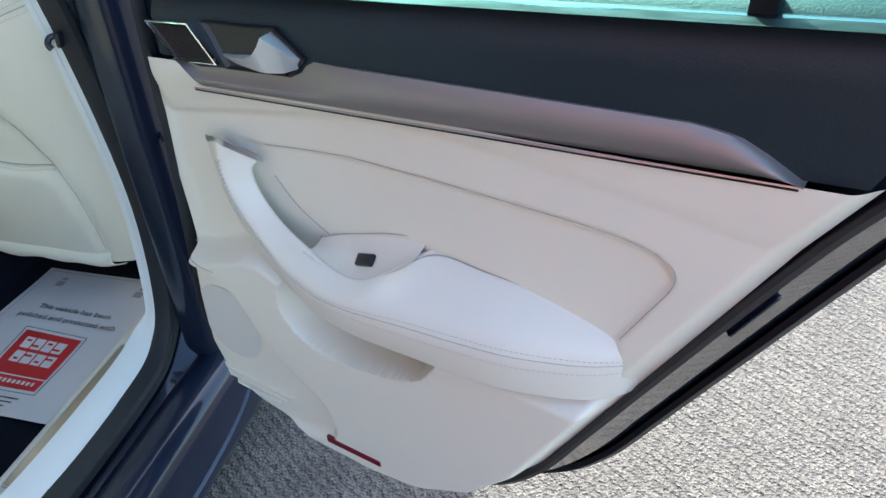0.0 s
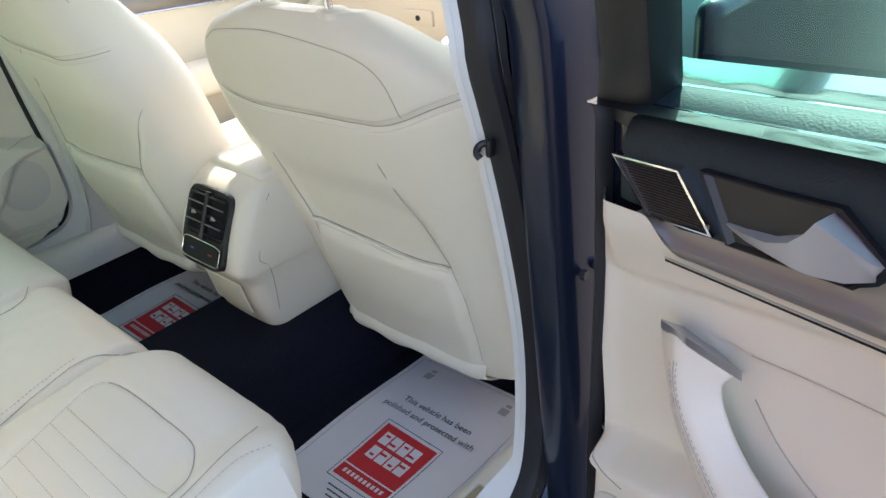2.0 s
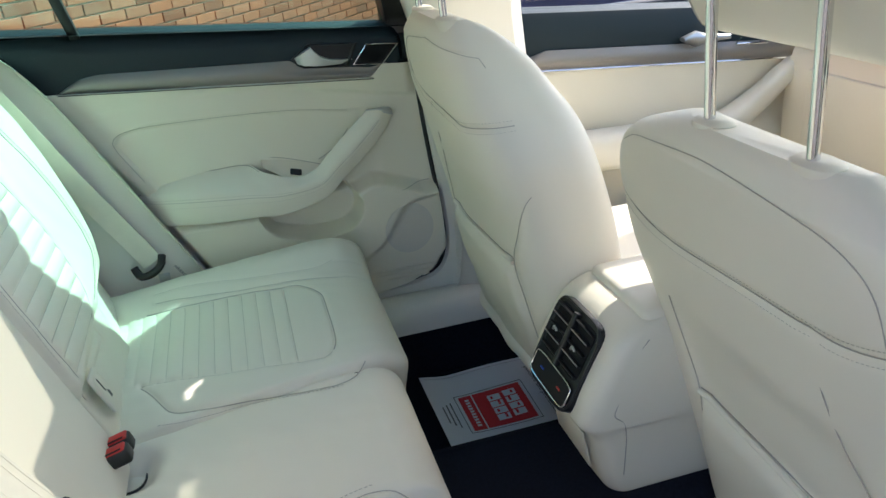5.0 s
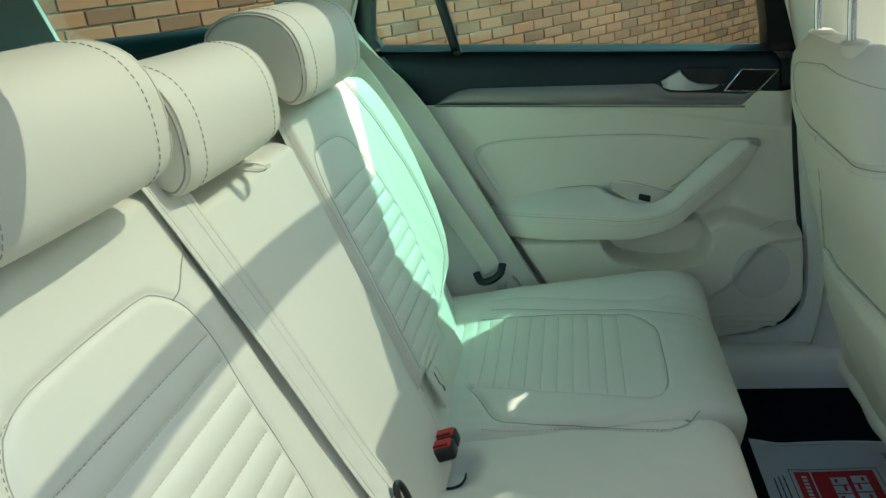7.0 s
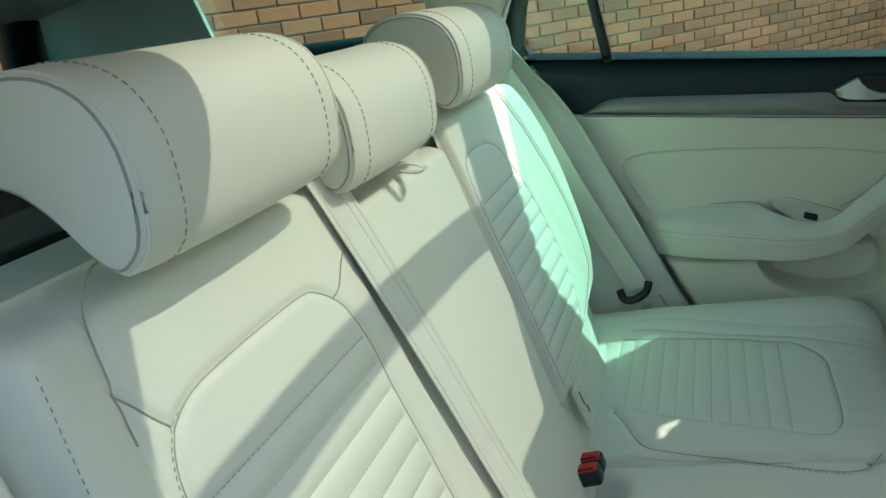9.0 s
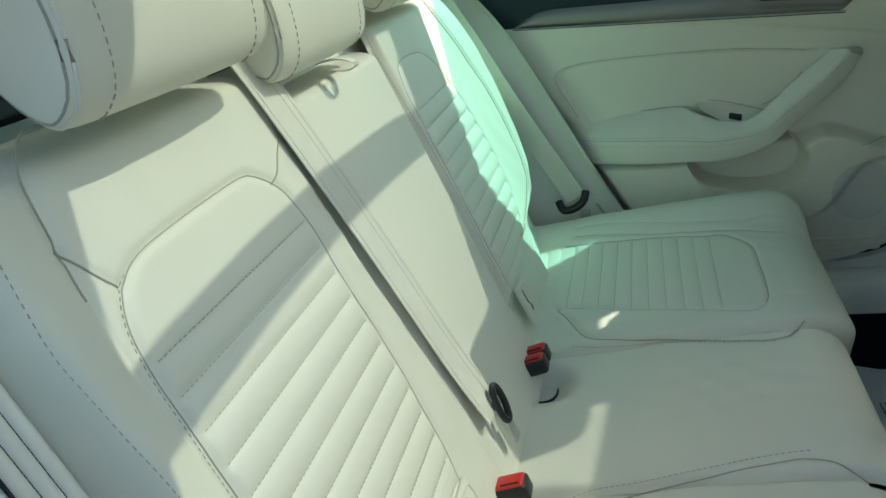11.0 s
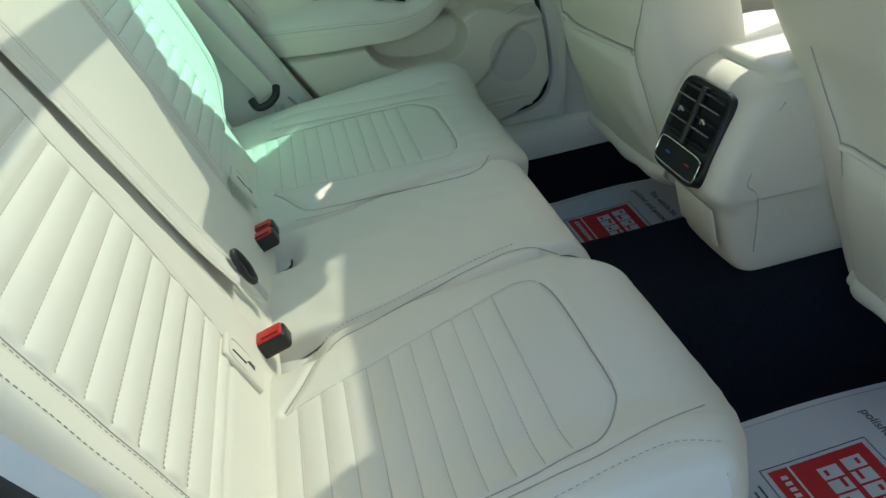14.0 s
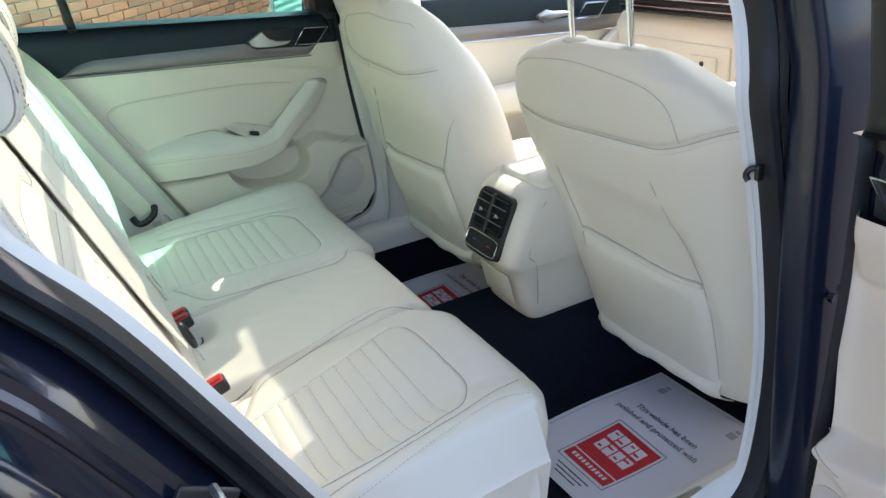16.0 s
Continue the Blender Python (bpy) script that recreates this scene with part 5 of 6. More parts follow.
    for w in np.linspace(0, 1, 10):
        rows.append([arr(rear(v, 0.470, 0.004)) + arr((0.004 - 0.014 * np.sin(np.pi * w) + 0.035 * w * w, 0, -0.052 * w - 0.004 * np.sin(60 * v) * w)) for v in np.linspace(-0.20, 0.17, 40)])
    P("pocket_hem", slab(rows, (0.004, 0, 0.0)), LEATHER, "gathered leather hem below the pocket")
    # cushion and base
    rr = []
    for x, hz, hw in ((0.46, 0.05, 0.22), (0.50, 0.075, 0.245), (0.62, 0.085, 0.255), (0.85, 0.085, 0.255), (0.93, 0.075, 0.245), (0.97, 0.04, 0.21)):
        rr.append(super_ring((x + dx, cy, 0.535 + dz), (0, 1, 0), (0, 0, 1), hw, hz, 3.5, 24))
    P("cushion", fixed(*loft(rr)), LEATHER)
    P("seat_base", rbox((0.36, 0.40, 0.10), (0.76, cy, 0.40), 0.02), BLACK, "black seat base")
    for s in (-0.19, 0.19):
        P("seat_rail", rbox((0.46, 0.04, 0.05), (0.80, cy + s, 0.335), 0.008), BLACK, "black seat rail")
    P("lower_cover", fixed(*loft([super_ring((0.478 + dx + 0.03 * q, cy, 0.48 + dz - 0.06 * q), (1, 0, 0), (0, 1, 0), 0.045, 0.20, 4, 20) for q in (0, 0.5, 1)])), LEATHER)
    # headrest on two bright posts
    hx, hz = back(1.30 + dz) + 0.075, 1.309 + dz
    hr = headrest(cy + 0.008, hz, 0.335, 0.20, 0.12, hx)
    head = P("headrest", fixed(*loft(hr)), LEATHER, "cream leather headrest")
    for i in (3, 15):
        P("headrest_seam", fixed(*tube(arr(hr[i]), 0.0014, 5, closed=True)), SEAM, "", head)
    for s in (-0.072, 0.088):
        post = P("headrest_post", fixed(*tube([(0.322 + dx, cy + s, 1.07 + dz), (hx - 0.02, cy + s, 1.27 + dz)], 0.0062, 12)), CHROME, "chrome headrest post")
        P("post_collar", fixed(*loft([super_ring((0.325 + dx, cy + s, z + dz), (1, 0, 0), (0, 1, 0), h, h * 1.5, 2.4, 20) for z, h in ((1.106, 0.019), (1.123, 0.019), (1.127, 0.015), (1.1275, 0.007))])), PLASTIC, "cream post collar", post)
    return seat


front_seat(0.0, 0.0, -1, "cream leather front seat seen from behind, with map pocket")
front_seat(-0.145, 0.067, 1, "cream leather front seat set further back, sunlit shoulder")

# ---- centre console ----
con = thing("centre_console", (0.42, 0, 0.45), "cream centre console with rear air vents", "centre console")
# a rounded pod over a slimmer foot: front edge, height, half width
prof = path([(0.300, 0.452, 0.094), (0.288, 0.47, 0.097), (0.276, 0.52, 0.099), (0.268, 0.565, 0.101), (0.254, 0.590, 0.106), (0.240, 0.606, 0.111), (0.237, 0.625, 0.113), (0.248, 0.66, 0.1145), (0.264, 0.695, 0.1145), (0.284, 0.732, 0.112), (0.300, 0.753, 0.108), (0.320, 0.768, 0.101), (0.345, 0.776, 0.092)], 44)
rings = []
for x, z, hw in prof:
    r_ = 0.030
    ring = []
    for q in np.linspace(-np.pi / 2, 0, 7):
        ring.append((x + r_ - r_ * np.cos(q), -(hw - r_) + r_ * np.sin(q), z))
    ring += [(x - 0.002 * (1 - u * u), u * (hw - r_), z) for u in np.linspace(-0.9, 0.9, 9)]
    ring += [(px, -py, pz) for px, py, pz in ring[:7][::-1]]
    down = -0.03 if z > 0.6 else 0.0
    ring += [(xx, hw, z + (xx - x) * down) for xx in np.linspace(x + 0.06, 1.0, 7)] + [(xx, -hw, z + (xx - x) * down) for xx in np.linspace(x + 0.06, 1.0, 7)[::-1]]
    rings.append(ring)
pod = part("console_body", fixed(*loft(rings)), PLASTIC, con)
part("armrest_lid", rbox((0.36, 0.185, 0.035), (0.525, 0, 0.772), 0.014), LEATHER, con, "cream armrest lid")
part("lid_seam", fixed(*tube([(0.345, y, 0.768) for y in np.linspace(-0.09, 0.09, 8)] + [(x, 0.0935, 0.765) for x in np.linspace(0.36, 0.7, 8)], 0.002, 5)), SEAM, con)
# black vent unit on the sloping face
FA, FB = arr((0.236, 0, 0.618)), arr((0.300, 0, 0.748))
FU = (FB - FA) / np.linalg.norm(FB - FA)
FN = np.cross((0, 1, 0), FU)
FN = FN if FN[0] < 0 else -FN


def face(y, s, out=0.0):
    return FA + FU * s + arr((0, y, 0)) + FN * (out + 0.0065)


LEN = np.linalg.norm(FB - FA)


def plate(y0, y1, s0, s1, lo, hi, power=6):
    c = (s0 + s1) / 2
    return fixed(*loft([super_ring(face((y0 + y1) / 2, c, o), (0, 1, 0), FU, (y1 - y0) / 2 * k, (s1 - s0) / 2 * k, power, 24) for o, k in ((lo, 1.0), (hi - 0.003, 1.0), (hi, 0.97))]))


vents = part("vent_unit", plate(-0.075, 0.075, -0.006, LEN + 0.006, -0.015, 0.008), BLACK, con, "black air vent unit")
part("vent_frame", fixed(*tube(super_ring(face(0, LEN / 2, 0.008), (0, 1, 0), FU, 0.073, LEN / 2 + 0.004, 6, 40), 0.0025, 6, closed=True)), BLACK, vents, "glossy black vent frame")
DARKHOLE = shader("vent_interior", (0.004, 0.004, 0.004), 0.9)
for s in (-1, 1):
    part("vent_opening", plate(s * 0.034 - 0.029, s * 0.034 + 0.029, 0.050, LEN - 0.004, 0.006, 0.0095), DARKHOLE, vents)
    for k in range(5):
        part("vent_slat", fixed(*loft([super_ring(face(y, 0.060 + k * 0.0185, 0.012), FN, FU, 0.005, 0.0016, 3, 8) for y in (s * 0.034 - 0.028, s * 0.034 + 0.028)])), BLACK, vents)
    for k in (1, 3):
        part("slat_bright_edge", fixed(*tube([face(y, 0.0615 + k * 0.0185, 0.0178) for y in (s * 0.034 - 0.027, s * 0.034 + 0.027)], 0.0011, 5)), SATIN, vents, "thin chrome slat edge")
part("centre_post", fixed(*loft([super_ring(face(0, q, 0.013), (0, 1, 0), FN, 0.0055, 0.006, 4, 12) for q in (0.048, 0.09, LEN - 0.002)])), BLACK, vents, "black post between the vents")
for s in (-1, 1):
    part("vent_tab", fixed(*tube(path([face(s * 0.034 - 0.006, 0.094, 0.018), face(s * 0.034, 0.099, 0.021), face(s * 0.034 + 0.006, 0.092, 0.018)], 8), 0.0022, 6)), SATIN, vents, "small silver vent tab")
panel_ = part("control_panel", plate(-0.066, 0.066, 0.002, 0.044, 0.006, 0.012), SCREEN, con, "black glossy climate control panel")
part("control_frame", fixed(*tube(super_ring(face(0, 0.023, 0.012), (0, 1, 0), FU, 0.066, 0.021, 6, 32), 0.0015, 5, closed=True)), CHROME, panel_, "thin chrome frame")
BLUE_MARK = shader("blue_mark", (0.03, 0.10, 0.6), 0.4)
RED_MARK = shader("red_mark", (0.6, 0.03, 0.02), 0.4)
part("cool_mark", rbox((0.002, 0.012, 0.002), tuple(face(0.030, 0.023, 0.0125)), 0.0), BLUE_MARK, panel_, "small blue mark")
part("warm_mark", rbox((0.002, 0.012, 0.002), tuple(face(-0.034, 0.023, 0.0125)), 0.0), RED_MARK, panel_, "small red mark")
for s in (-1, 1):
    part("side_seam", fixed(*tube(path([(0.345, s * 0.1085, 0.752), (0.312, s * 0.1125, 0.715), (0.296, s * 0.1135, 0.66), (0.288, s * 0.1135, 0.632), (0.305, s * 0.1115, 0.612), (0.312, s * 0.107, 0.575), (0.312, s * 0.1015, 0.50)], 40), 0.0009, 5)), SEAM, con)
part("lower_hatch", rbox((0.004, 0.125, 0.075), (0.2655, 0, 0.535), 0.002, turn=Euler((0, radians(-10), 0)).to_matrix().to_4x4()), PLASTIC, con, "cream lower hatch")

# ---- paper mats on the floor ----


def paper_mat(cx, cy, flipx, label, bend):
    pm = thing("paper_mat", (cx, cy, 0.30), label, "paper mat", "paper floor mats")
    hx, hy = 0.215, 0.165

    def at(u, v, out=0.0):
        """u along the car, v across, from -1 to 1."""
        x, y = cx + u * hx, cy + v * hy * 1.0
        z = floor_z(x, y) + 0.006 + out
        z += 0.004 * np.sin(3.1 * u + 1.7 * v) + 0.03 * ease(-u, 0.65, 1.05) * bend
        return arr((x, y, z))
    part("sheet", slab([[at(u, v) for v in np.linspace(-1, 1, 28)] for u in np.linspace(-1, 1, 36)], (0, 0, -0.0006), flip=True), PAPER, pm, "white printed paper sheet")

    def patch(name, u0, u1, v0, v1, out, mat, lab=""):
        return part(name, slab([[at(u, v, out) for v in np.linspace(v0, v1, 10)] for u in np.linspace(u0, u1, 10)], (0, 0, -0.0003), flip=True), mat, pm, lab)
    # border line
    for a, b in (((-0.95, -0.93), (0.95, -0.93)), ((0.95, -0.93), (0.95, 0.93)), ((0.95, 0.93), (-0.95, 0.93))):
        part("border_line", fixed(*tube([at(a[0] + (b[0] - a[0]) * t, a[1] + (b[1] - a[1]) * t, 0.0006) for t in np.linspace(0, 1, 30)], 0.0006, 4)), GREYINK, pm)
    patch("red_square", -0.68, 0.02, -0.40, 0.40, 0.0008, RED, "red printed square")
    for e0, e1 in (((-0.72, -0.44), (0.06, -0.44)), ((0.06, -0.44), (0.06, 0.44)), ((0.06, 0.44), (-0.72, 0.44)), ((-0.72, 0.44), (-0.72, -0.44))):
        part("square_outline", fixed(*tube([at(e0[0] + (e1[0] - e0[0]) * t, e0[1] + (e1[1] - e0[1]) * t, 0.0008) for t in np.linspace(0, 1, 8)], 0.0008, 4)), INK, pm)
    patch("white_bar", -0.54, -0.525, -0.40, 0.40, 0.0012, PAPER)
    # emblem as plain white blocks
    for row, (u0, u1) in enumerate(((-0.20, -0.06), (-0.38, -0.24))):
        for k in range(4):
            v = 0.24 - k * 0.15 - 0.02 * row
            patch("emblem_block", u0, u1, v - 0.064, v + 0.064, 0.0012, PAPER)
            patch("emblem_notch", u0 + (0.03 if (k + row) % 2 else 0.085), u0 + (0.055 if (k + row) % 2 else 0.11), v - 0.03, v + (0.064 if k % 2 else 0.03), 0.0016, RED)
    for k in range(10):
        v = 0.30 - k * 0.066
        patch("caption_bar", -0.625, -0.58, v - 0.02, v + 0.02, 0.0012, PAPER)
    for v in (0.62, -0.62):
        patch("grey_crest", 0.71, 0.80, v - 0.06, v + 0.06, 0.0008, GREYINK, "small grey printed crest")
        patch("grey_crest_top", 0.82, 0.86, v - 0.04, v + 0.04, 0.0008, GREYINK)
    # two printed lines
    for u, body in ((0.36, "This vehicle has been"), (0.22, "polished and protected with")):
        p = at(u, 0.0, 0.0022)
        m = Matrix.Translation(p) @ Euler((0, 0, radians(-90))).to_matrix().to_4x4()
        text("printed_line", body, 0.021, m, INK, pm)
    for k in range(3):
        patch("small_print_bar", -0.80 - 0.05 * k, -0.785 - 0.05 * k, -0.3 + 0.05 * k, 0.3 - 0.05 * k, 0.0008, INK)
    return pm


paper_mat(0.335, -0.425, 1, "white printed paper mat with red square on black carpet", 0.0)
paper_mat(0.335, 0.40, 1, "white printed paper mat curling over the carpet edge", 0.5)

# metal sill plates
for s in (-1, 1):
    sp_ = thing("sill_plate", (0.095, s * 0.682, 0.398), "brushed metal sill plate set in cream sill", "sill plate", "sill plates")
    part("plate", rbox((0.33, 0.030, 0.006), (0.095, s * 0.683, 0.3995), 0.0028), SILLMETAL, sp_)
    part("plate_edge", fixed(*tube(super_ring((0.095, s * 0.683, 0.402), (1, 0, 0), (0, 1, 0), 0.165, 0.0155, 12, 40), 0.0018, 5, closed=True)), SATIN, sp_)
# hinge bolts on the jamb, striker on the rear jamb
for k in (-0.015, 0.015):
    part("bolt", fixed(*tube([(0.318 + k, -0.840, 0.84), (0.318 + k, -0.848, 0.84)], 0.007, 6)), PAINT, shell, "hexagon bolt")
part("striker_plate", rbox((0.06, 0.008, 0.05), (-0.53, -0.812, 0.885), 0.003, turn=Euler((0, radians(30), 0)).to_matrix().to_4x4()), BLACK, shell)
part("striker_loop", fixed(*tube(path([(-0.545, -0.812, 0.868), (-0.545, -0.85, 0.868), (-0.515, -0.85, 0.905), (-0.515, -0.812, 0.905)], 16), 0.005, 8)), SATIN, shell)

# belt hook on the slim pillar trim
hook = thing("belt_hook", (0.245, -0.725, 1.005), "small black plastic hook on the cream pillar trim", "hook")
part("hook_plate", rbox((0.012, 0.008, 0.022), (0.256, -0.748, 1.006), 0.003), BLACK, hook)
part("hook_arm", fixed(*tube(path([(0.256, -0.746, 1.012), (0.250, -0.738, 1.010), (0.245, -0.736, 1.002), (0.246, -0.740, 0.995)], 12), 0.0045, 8)), BLACK, hook)

# ---- front of the cabin ----
fd = thing("front_door", (0.85, 0.76, 0.45), "closed cream front passenger door panel with grey trim strip", "car door")
part("door_panel", slab([[(x, 0.745 - 0.03 * ease(0.78 - z, 0, 0.06), z) for x in np.linspace(0.46, 1.42, 30)] for z in np.linspace(0.42, 1.02, 30)], (0, 0.03, 0), flip=True), PLASTIC, fd, "cream moulded door panel")
part("upper_panel", slab([[(x, y, z - 0.083 * (x - 0.2)) for x in np.linspace(0.46, 1.50, 20)] for y, z in ((0.738, 1.02), (0.735, 1.07), (0.738, 1.11), (0.75, 1.135), (0.79, 1.143))], (0, 0.02, 0), flip=True), NAVY, fd, "dark soft upper door panel")
part("trim_strip", slab([[(x, 0.731 - 0.008 * np.sin(np.pi * w), 1.011 - 0.083 * (x - 0.13) + 0.045 * w * ease(x, 0.47, 0.53)) for w in np.linspace(0, 1, 6)] for x in np.linspace(0.47, 1.35, 24)], (0, 0.01, 0)), STRIP, fd, "satin grey metallic trim strip")
part("bright_line", fixed(*tube([(x, 0.726, 1.009 - 0.083 * (x - 0.13)) for x in np.linspace(0.47, 1.35, 12)], 0.0024, 6)), CHROME, fd)
sp = path([(0.60, 0.77, 0.69, 0.05, 0.05), (0.85, 0.765, 0.69, 0.048, 0.05), (1.0, 0.77, 0.69, 0.042, 0.045), (1.10, 0.82, 0.695, 0.034, 0.034), (1.18, 0.875, 0.70, 0.03, 0.03), (1.22, 0.90, 0.705, 0.026, 0.026)], 30)
part("armrest", fixed(*loft([super_ring((x, y, z), (0, 0, 1), (0, 1, 0), hh, hd, 3, 16) for x, z, y, hh, hd in sp])), LEATHER, fd, "cream armrest and pull")
part("door_handle", fixed(*loft([super_ring((x, 0.715, 1.005 - 0.05 * (x - 0.9)), (0, 0, 1), (0, 1, 0), h, 0.012, 3, 10) for x, h in ((0.90, 0.005), (0.935, 0.02), (0.96, 0.012), (1.03, 0.006))])), SATIN, fd, "satin silver door handle")
part("tweeter_frame", fixed(*tube([(1.06, 0.722, 0.975), (1.10, 0.722, 1.02), (1.19, 0.722, 1.012), (1.15, 0.722, 0.967)], 0.003, 6, closed=True)), CHROME, fd, "chrome tweeter frame")
part("pane", slab([[(x, 0.79 - lean(z), z) for x in np.linspace(0.46, 1.5 - 1.0 * (z - 1.1), 5)] for z in (1.08, 1.3, 1.48)], (0, 0.004, 0), flip=True), GLASS_CLEAR, fd, "clear front window pane")
part("outer_skin", rbox((1.15, 0.04, 0.70), (0.98, 0.87, 0.74), 0.02), PAINT, fd, "dark blue outer skin")

fo = thing("front_door", (0.98, -0.80, 0.40), "closed dark blue driver's door beside the centre pillar", "car door")
part("outer_skin", rbox((1.05, 0.04, 0.72), (1.05, -0.875, 0.76), 0.02), PAINT, fo, "dark blue outer skin")
part("door_panel", rbox((1.0, 0.05, 0.70), (1.02, -0.75, 0.75), 0.02), PLASTIC, fo, "cream inner panel")
part("window_frame", fixed(*loft([super_ring((np.interp(z, [1.12, 1.5], [0.51, 0.43]), -(0.80 - lean(z)), z), (1, 0, 0), (0, 1, 0), 0.05, 0.025, 4, 10) for z in np.linspace(1.1, 1.49, 8)])), BLACK, fo, "black door window frame")
part("pane", slab([[(x, -(0.79 - lean(z)), z) for x in np.linspace(0.50, 1.5 - 1.0 * (z - 1.1), 5)] for z in (1.10, 1.3, 1.48)], (0, -0.004, 0)), GLASS_GREEN, fo, "green tinted front window pane")

dash = thing("dashboard", (1.35, 0, 0.55), "cream lower dashboard with dark top and chrome vent strip", "dashboard")
part("lower_dash", fixed(*loft([super_ring((1.36, y, 0.80), (1, 0, 0), (0, 0, 1), 0.16, 0.19, 4, 20) for y in np.linspace(-0.70, 0.70, 12)])), PLASTIC, dash, "cream lower dashboard")
part("upper_dash", fixed(*loft([super_ring((1.50, y, 1.03), (1, 0, 0), (0, 0, 1), 0.28, 0.055, 4, 20) for y in np.linspace(-0.70, 0.70, 12)])), NAVY, dash, "dark soft dashboard top")
for k in range(4):
    part("vent_strip", rbox((0.012, 0.86, 0.004), (1.206, 0.24, 0.992 + 0.013 * k), 0.001), CHROME if k % 2 else BLACK, dash, "chrome vent strip")
part("vent_band", rbox((0.03, 0.88, 0.06), (1.225, 0.24, 1.012), 0.006), BLACK, dash, "black vent band")
part("glovebox_lid", rbox((0.012, 0.44, 0.22), (1.203, 0.40, 0.80), 0.006), PLASTIC, dash, "cream glovebox lid")
part("glovebox_handle", rbox((0.008, 0.11, 0.045), (1.193, 0.28, 0.855), 0.004), PLASTIC, dash, "cream glovebox handle")
part("glovebox_lock", fixed(*tube([(1.19, 0.28, 0.855), (1.186, 0.28, 0.855)], 0.008, 14)), BLACK, dash, "round lock")
part("centre_panel", rbox((0.10, 0.27, 0.34), (1.19, -0.02, 0.84), 0.02), BLACK, dash, "black centre control panel")
part("screen", rbox((0.012, 0.235, 0.145), (1.137, -0.02, 0.925), 0.005), SCREEN, dash, "dark touch screen")
for k in range(5):
    part("screen_button", rbox((0.004, 0.014, 0.007), (1.130, 0.085, 0.975 - 0.025 * k), 0.001), SATIN, dash, "small silver button")
part("climate_panel", rbox((0.012, 0.235, 0.055), (1.137, -0.02, 0.80), 0.005), SATIN, dash, "silver climate panel")
for yy in (0.065, -0.105):
    part("climate_dial", fixed(*tube([(1.132, yy, 0.80), (1.112, yy, 0.80)], 0.024, 20)), BLACK, dash, "black climate dial")
    part("dial_ring", fixed(*tube(super_ring((1.114, yy, 0.80), (0, 1, 0), (0, 0, 1), 0.0235, 0.0235, 2, 28), 0.0022, 6, closed=True)), CHROME, dash, "chrome dial ring")
part("gear_lever", fixed(*tube(path([(1.02, -0.02, 0.72), (1.0, -0.02, 0.82), (0.985, -0.02, 0.875)], 10), 0.018, 10)), SATIN, dash, "silver and black gear lever")

# ---- brick wall outside ----
WDIR, WN, WOFF = Vector((0.61, 0.79, 0)).normalized(), Vector((0.79, -0.61, 0)).normalized(), -3.42
MORTAR = shader("pale_mortar", (0.62, 0.40, 0.29), 0.95, vary=0.12, scale=30, bump=0.6, grain=200)
BRICK = shader("buff_red_brick", (0.53, 0.150, 0.075), 0.9, vary=0.25, scale=14, bump=0.8, grain=160)
nt = BRICK.node_tree
oi = nt.nodes.new("ShaderNodeObjectInfo")
geo = nt.nodes.new("ShaderNodeNewGeometry")
add = nt.nodes.new("ShaderNodeMath")
add.operation = "ADD"
frac = nt.nodes.new("ShaderNodeMath")
frac.operation = "FRACT"
ramp = nt.nodes.new("ShaderNodeValToRGB")
nt.links.new(oi.outputs["Random"], add.inputs[0])
nt.links.new(geo.outputs["Random Per Island"], add.inputs[1])
nt.links.new(add.outputs[0], frac.inputs[0])
nt.links.new(frac.outputs[0], ramp.inputs[0])
cr = ramp.color_ramp
cr.elements[0].color, cr.elements[1].color = (0.62, 0.60, 0.60, 1), (1.25, 1.2, 1.12, 1)
for p_, c_ in ((0.3, (0.95, 0.92, 0.9, 1)), (0.6, (1.12, 1.0, 0.9, 1)), (0.8, (1.0, 1.05, 1.1, 1))):
    e_ = cr.elements.new(p_)
    e_.color = c_
mul = nt.nodes.new("ShaderNodeMix")
mul.data_type, mul.blend_type = "RGBA", "MULTIPLY"
mul.inputs[0].default_value = 1.0
pb = nt.nodes["Principled BSDF"]
src = pb.inputs["Base Color"].links[0].from_socket
nt.links.new(src, mul.inputs[6])
nt.links.new(ramp.outputs[0], mul.inputs[7])
nt.links.new(mul.outputs[2], pb.inputs["Base Color"])


def wall_at(s, out, z):
    return WN * (WOFF + out) + WDIR * s + Vector((0, 0, z))


wall = solo("wall_brick", (lambda a: (a, [(0, 1, 2, 3), (7, 6, 5, 4), (0, 4, 5, 1), (1, 5, 6, 2), (2, 6, 7, 3), (3, 7, 4, 0)]))(
    [wall_at(s, o, z) for o in (-0.008, -0.25) for s, z in ((-4.5, GROUND_Z), (7.8, GROUND_Z), (7.8, 5.0), (-4.5, 5.0))]), MORTAR, "buff and red brick wall with pale mortar", "wall", kind="structure", smooth=False)
COURSE, LONG = 0.075, 0.225


bm_ = rbox((0.215, 0.016, 0.065), (0, 0, 0), 0.003, 1)
brick_me = bpy.data.meshes.new("brick")
bm_.to_mesh(brick_me)
bm_.free()
brick_me.materials.append(BRICK)
turn = Matrix((tuple([*WDIR, 0]), tuple([*(-WN), 0]), (0, 0, 1, 0), (0, 0, 0, 1))).transposed()
near, rest = [], []
rng = random.Random(4)
for r in range(int(4.9 / COURSE)):
    z = GROUND_Z + 0.04 + r * COURSE
    for k in range(int(12.2 / LONG)):
        s = -4.4 + k * LONG + (LONG / 2 if r % 2 else 0)
        (near if 0.9 < z < 1.75 and 0.2 < s < 5.6 else rest).append((s, z))
near = [q for q in near if 0.95 < q[1] < 1.70 and 0.4 < q[0] < 6][:300]
keep = set(near)
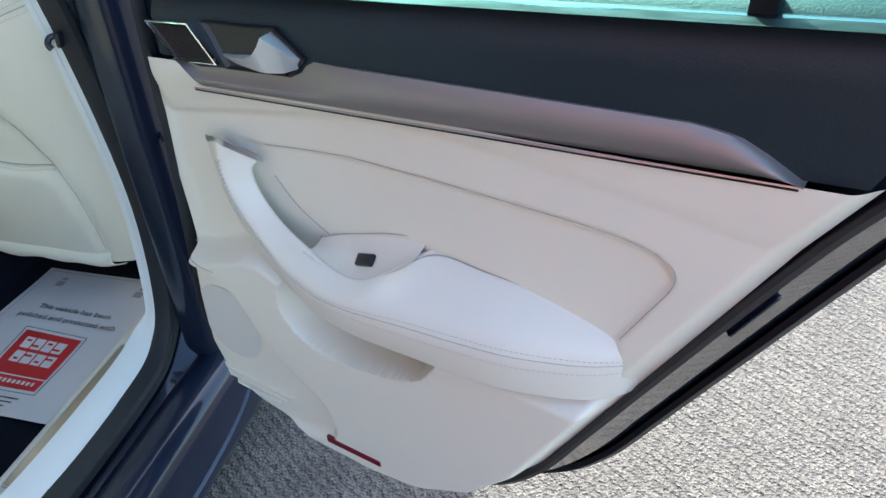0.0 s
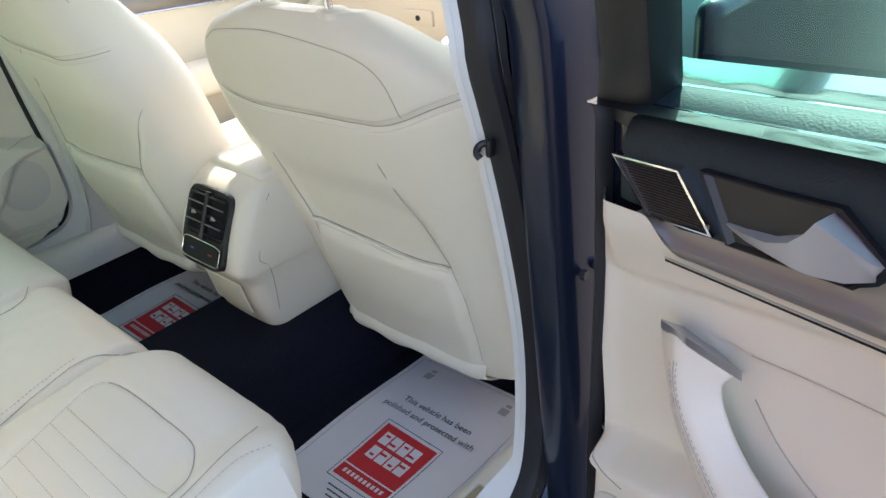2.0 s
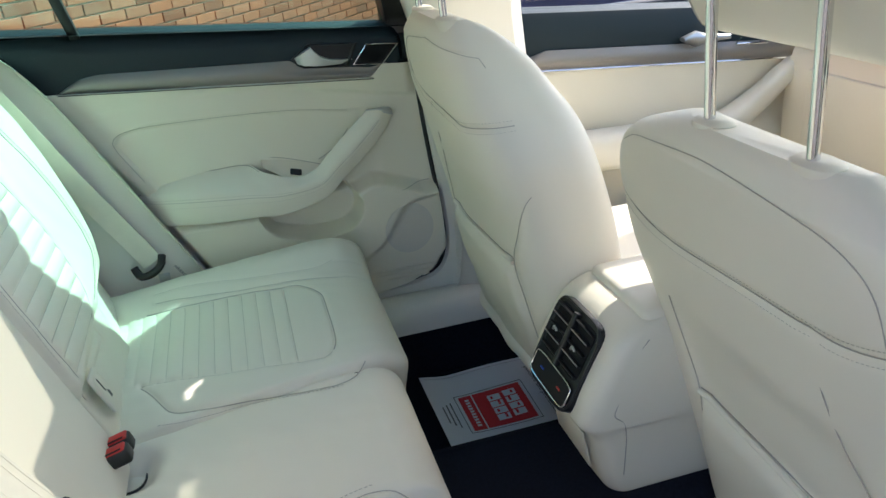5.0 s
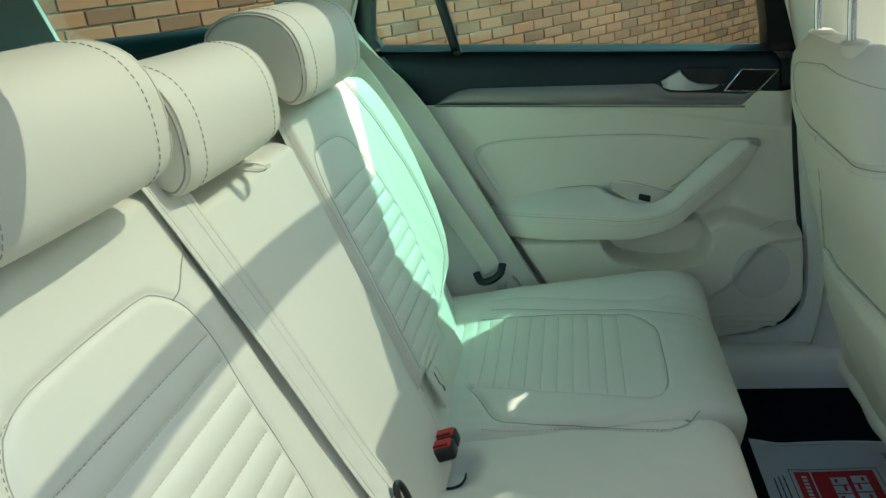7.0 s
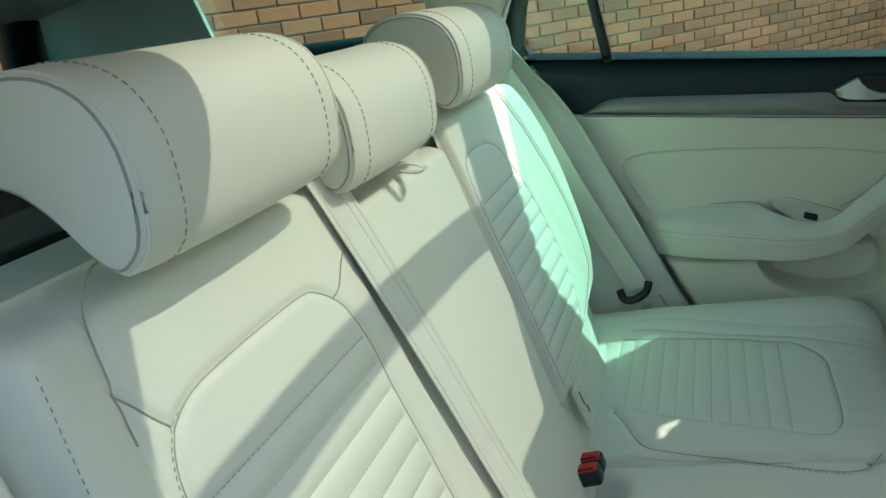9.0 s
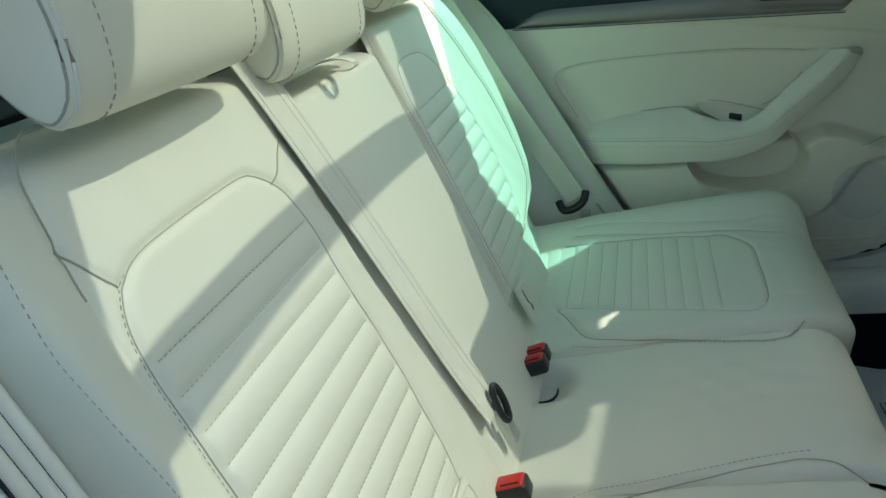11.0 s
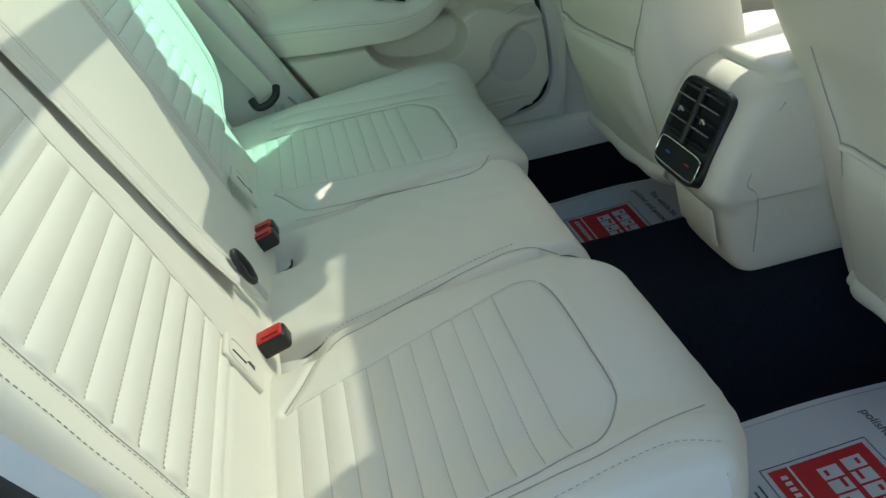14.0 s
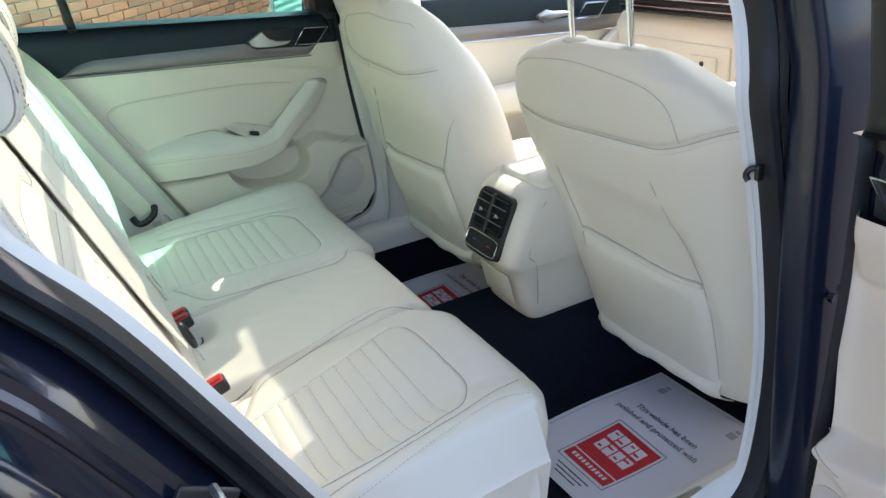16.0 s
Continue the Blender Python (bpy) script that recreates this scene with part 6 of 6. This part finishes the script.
for s, z in near:
    ob = new("brick", brick_me)
    ob.matrix_world = Matrix.Translation(wall_at(s, rng.uniform(-0.002, 0.002), z)) @ turn
    ob.parent = wall
verts, faces = [], []
base = arr([v.co for v in brick_me.vertices])
bf = [tuple(p.vertices) for p in brick_me.polygons]
rot = arr(turn.to_3x3())
for r in range(int(4.9 / COURSE)):
    z = GROUND_Z + 0.04 + r * COURSE
    for k in range(int(12.2 / LONG)):
        s = -4.4 + k * LONG + (LONG / 2 if r % 2 else 0)
        if (s, z) in keep:
            continue
        n = len(verts) * len(base)
        verts.append(base @ rot.T + arr(wall_at(s, rng.uniform(-0.002, 0.002), z)))
        faces += [tuple(i + n for i in q) for q in bf]
rb = part("brickwork", (np.concatenate(verts), faces), BRICK, None, "", False)
rb.parent = wall
rb["kind"] = "stuff"

# corrugated green shutter at the end of the wall
SHUTTER = shader("pale_green_metal", (0.36, 0.58, 0.50), 0.45, vary=0.08, scale=4, bump=0.1)
sh = thing("roller_shutter", tuple(wall_at(8.5, 0.0, GROUND_Z)), "pale green corrugated metal roller shutter", "shutter")
rows = []
for z in np.linspace(GROUND_Z, 2.8, 150):
    o = 0.018 * abs(math.sin(math.pi * z / 0.09)) ** 0.6
    rows.append([wall_at(7.85, o, z), wall_at(9.3, o, z)])
part("curtain", slab(rows, tuple(WN * -0.02)), SHUTTER, sh)
# dark blue parked car beyond the front window
far = thing("parked_car", (2.55, 5.65, GROUND_Z), "dark blue parked hatchback with silver trim, tail towards the window", "car")
FARPAINT = shader("deep_blue_paint", (0.012, 0.025, 0.10), 0.2, vary=0.1, coat=1.0)
tm = Matrix.Translation((2.55, 5.65, GROUND_Z)) @ Euler((0, 0, radians(64.5))).to_matrix().to_4x4()


def far_box(name, size, at, r, mat, lab=""):
    bm = rbox(size, at, r)
    bmesh.ops.transform(bm, matrix=tm, verts=bm.verts)
    return part(name, bm, mat, far, lab)


far_box("body", (3.8, 1.7, 0.75), (1.7, 0, 0.60), 0.12, FARPAINT, "deep blue body")
far_box("cabin", (2.2, 1.45, 0.55), (1.3, 0, 1.18), 0.16, SCREEN, "dark glazed cabin")
far_box("roof", (1.9, 1.40, 0.06), (1.35, 0, 1.46), 0.03, FARPAINT, "deep blue roof")
far_box("bumper", (0.18, 1.68, 0.26), (-0.2, 0, 0.42), 0.06, FARPAINT, "deep blue bumper")
far_box("number_plate", (0.01, 0.52, 0.11), (-0.205, 0.0, 0.70), 0.003, PAPER, "pale number plate")
for k in range(6):
    far_box("plate_bar", (0.004, 0.035, 0.06), (-0.2115, -0.2 + k * 0.078, 0.70), 0.0, INK)
for k in (-0.72, 0.72):
    far_box("tail_light", (0.05, 0.22, 0.16), (-0.18, k, 0.90), 0.03, REFLECT, "red tail light")
for wx in (0.35, 3.0):
    for wy in (-0.80, 0.80):
        v, f = tube([(wx, wy - 0.1, 0.31), (wx, wy + 0.1, 0.31)], 0.31, 24)
        w = part("wheel", fixed([tm @ Vector(p) for p in v], f), RUBBER, far, "black tyre")
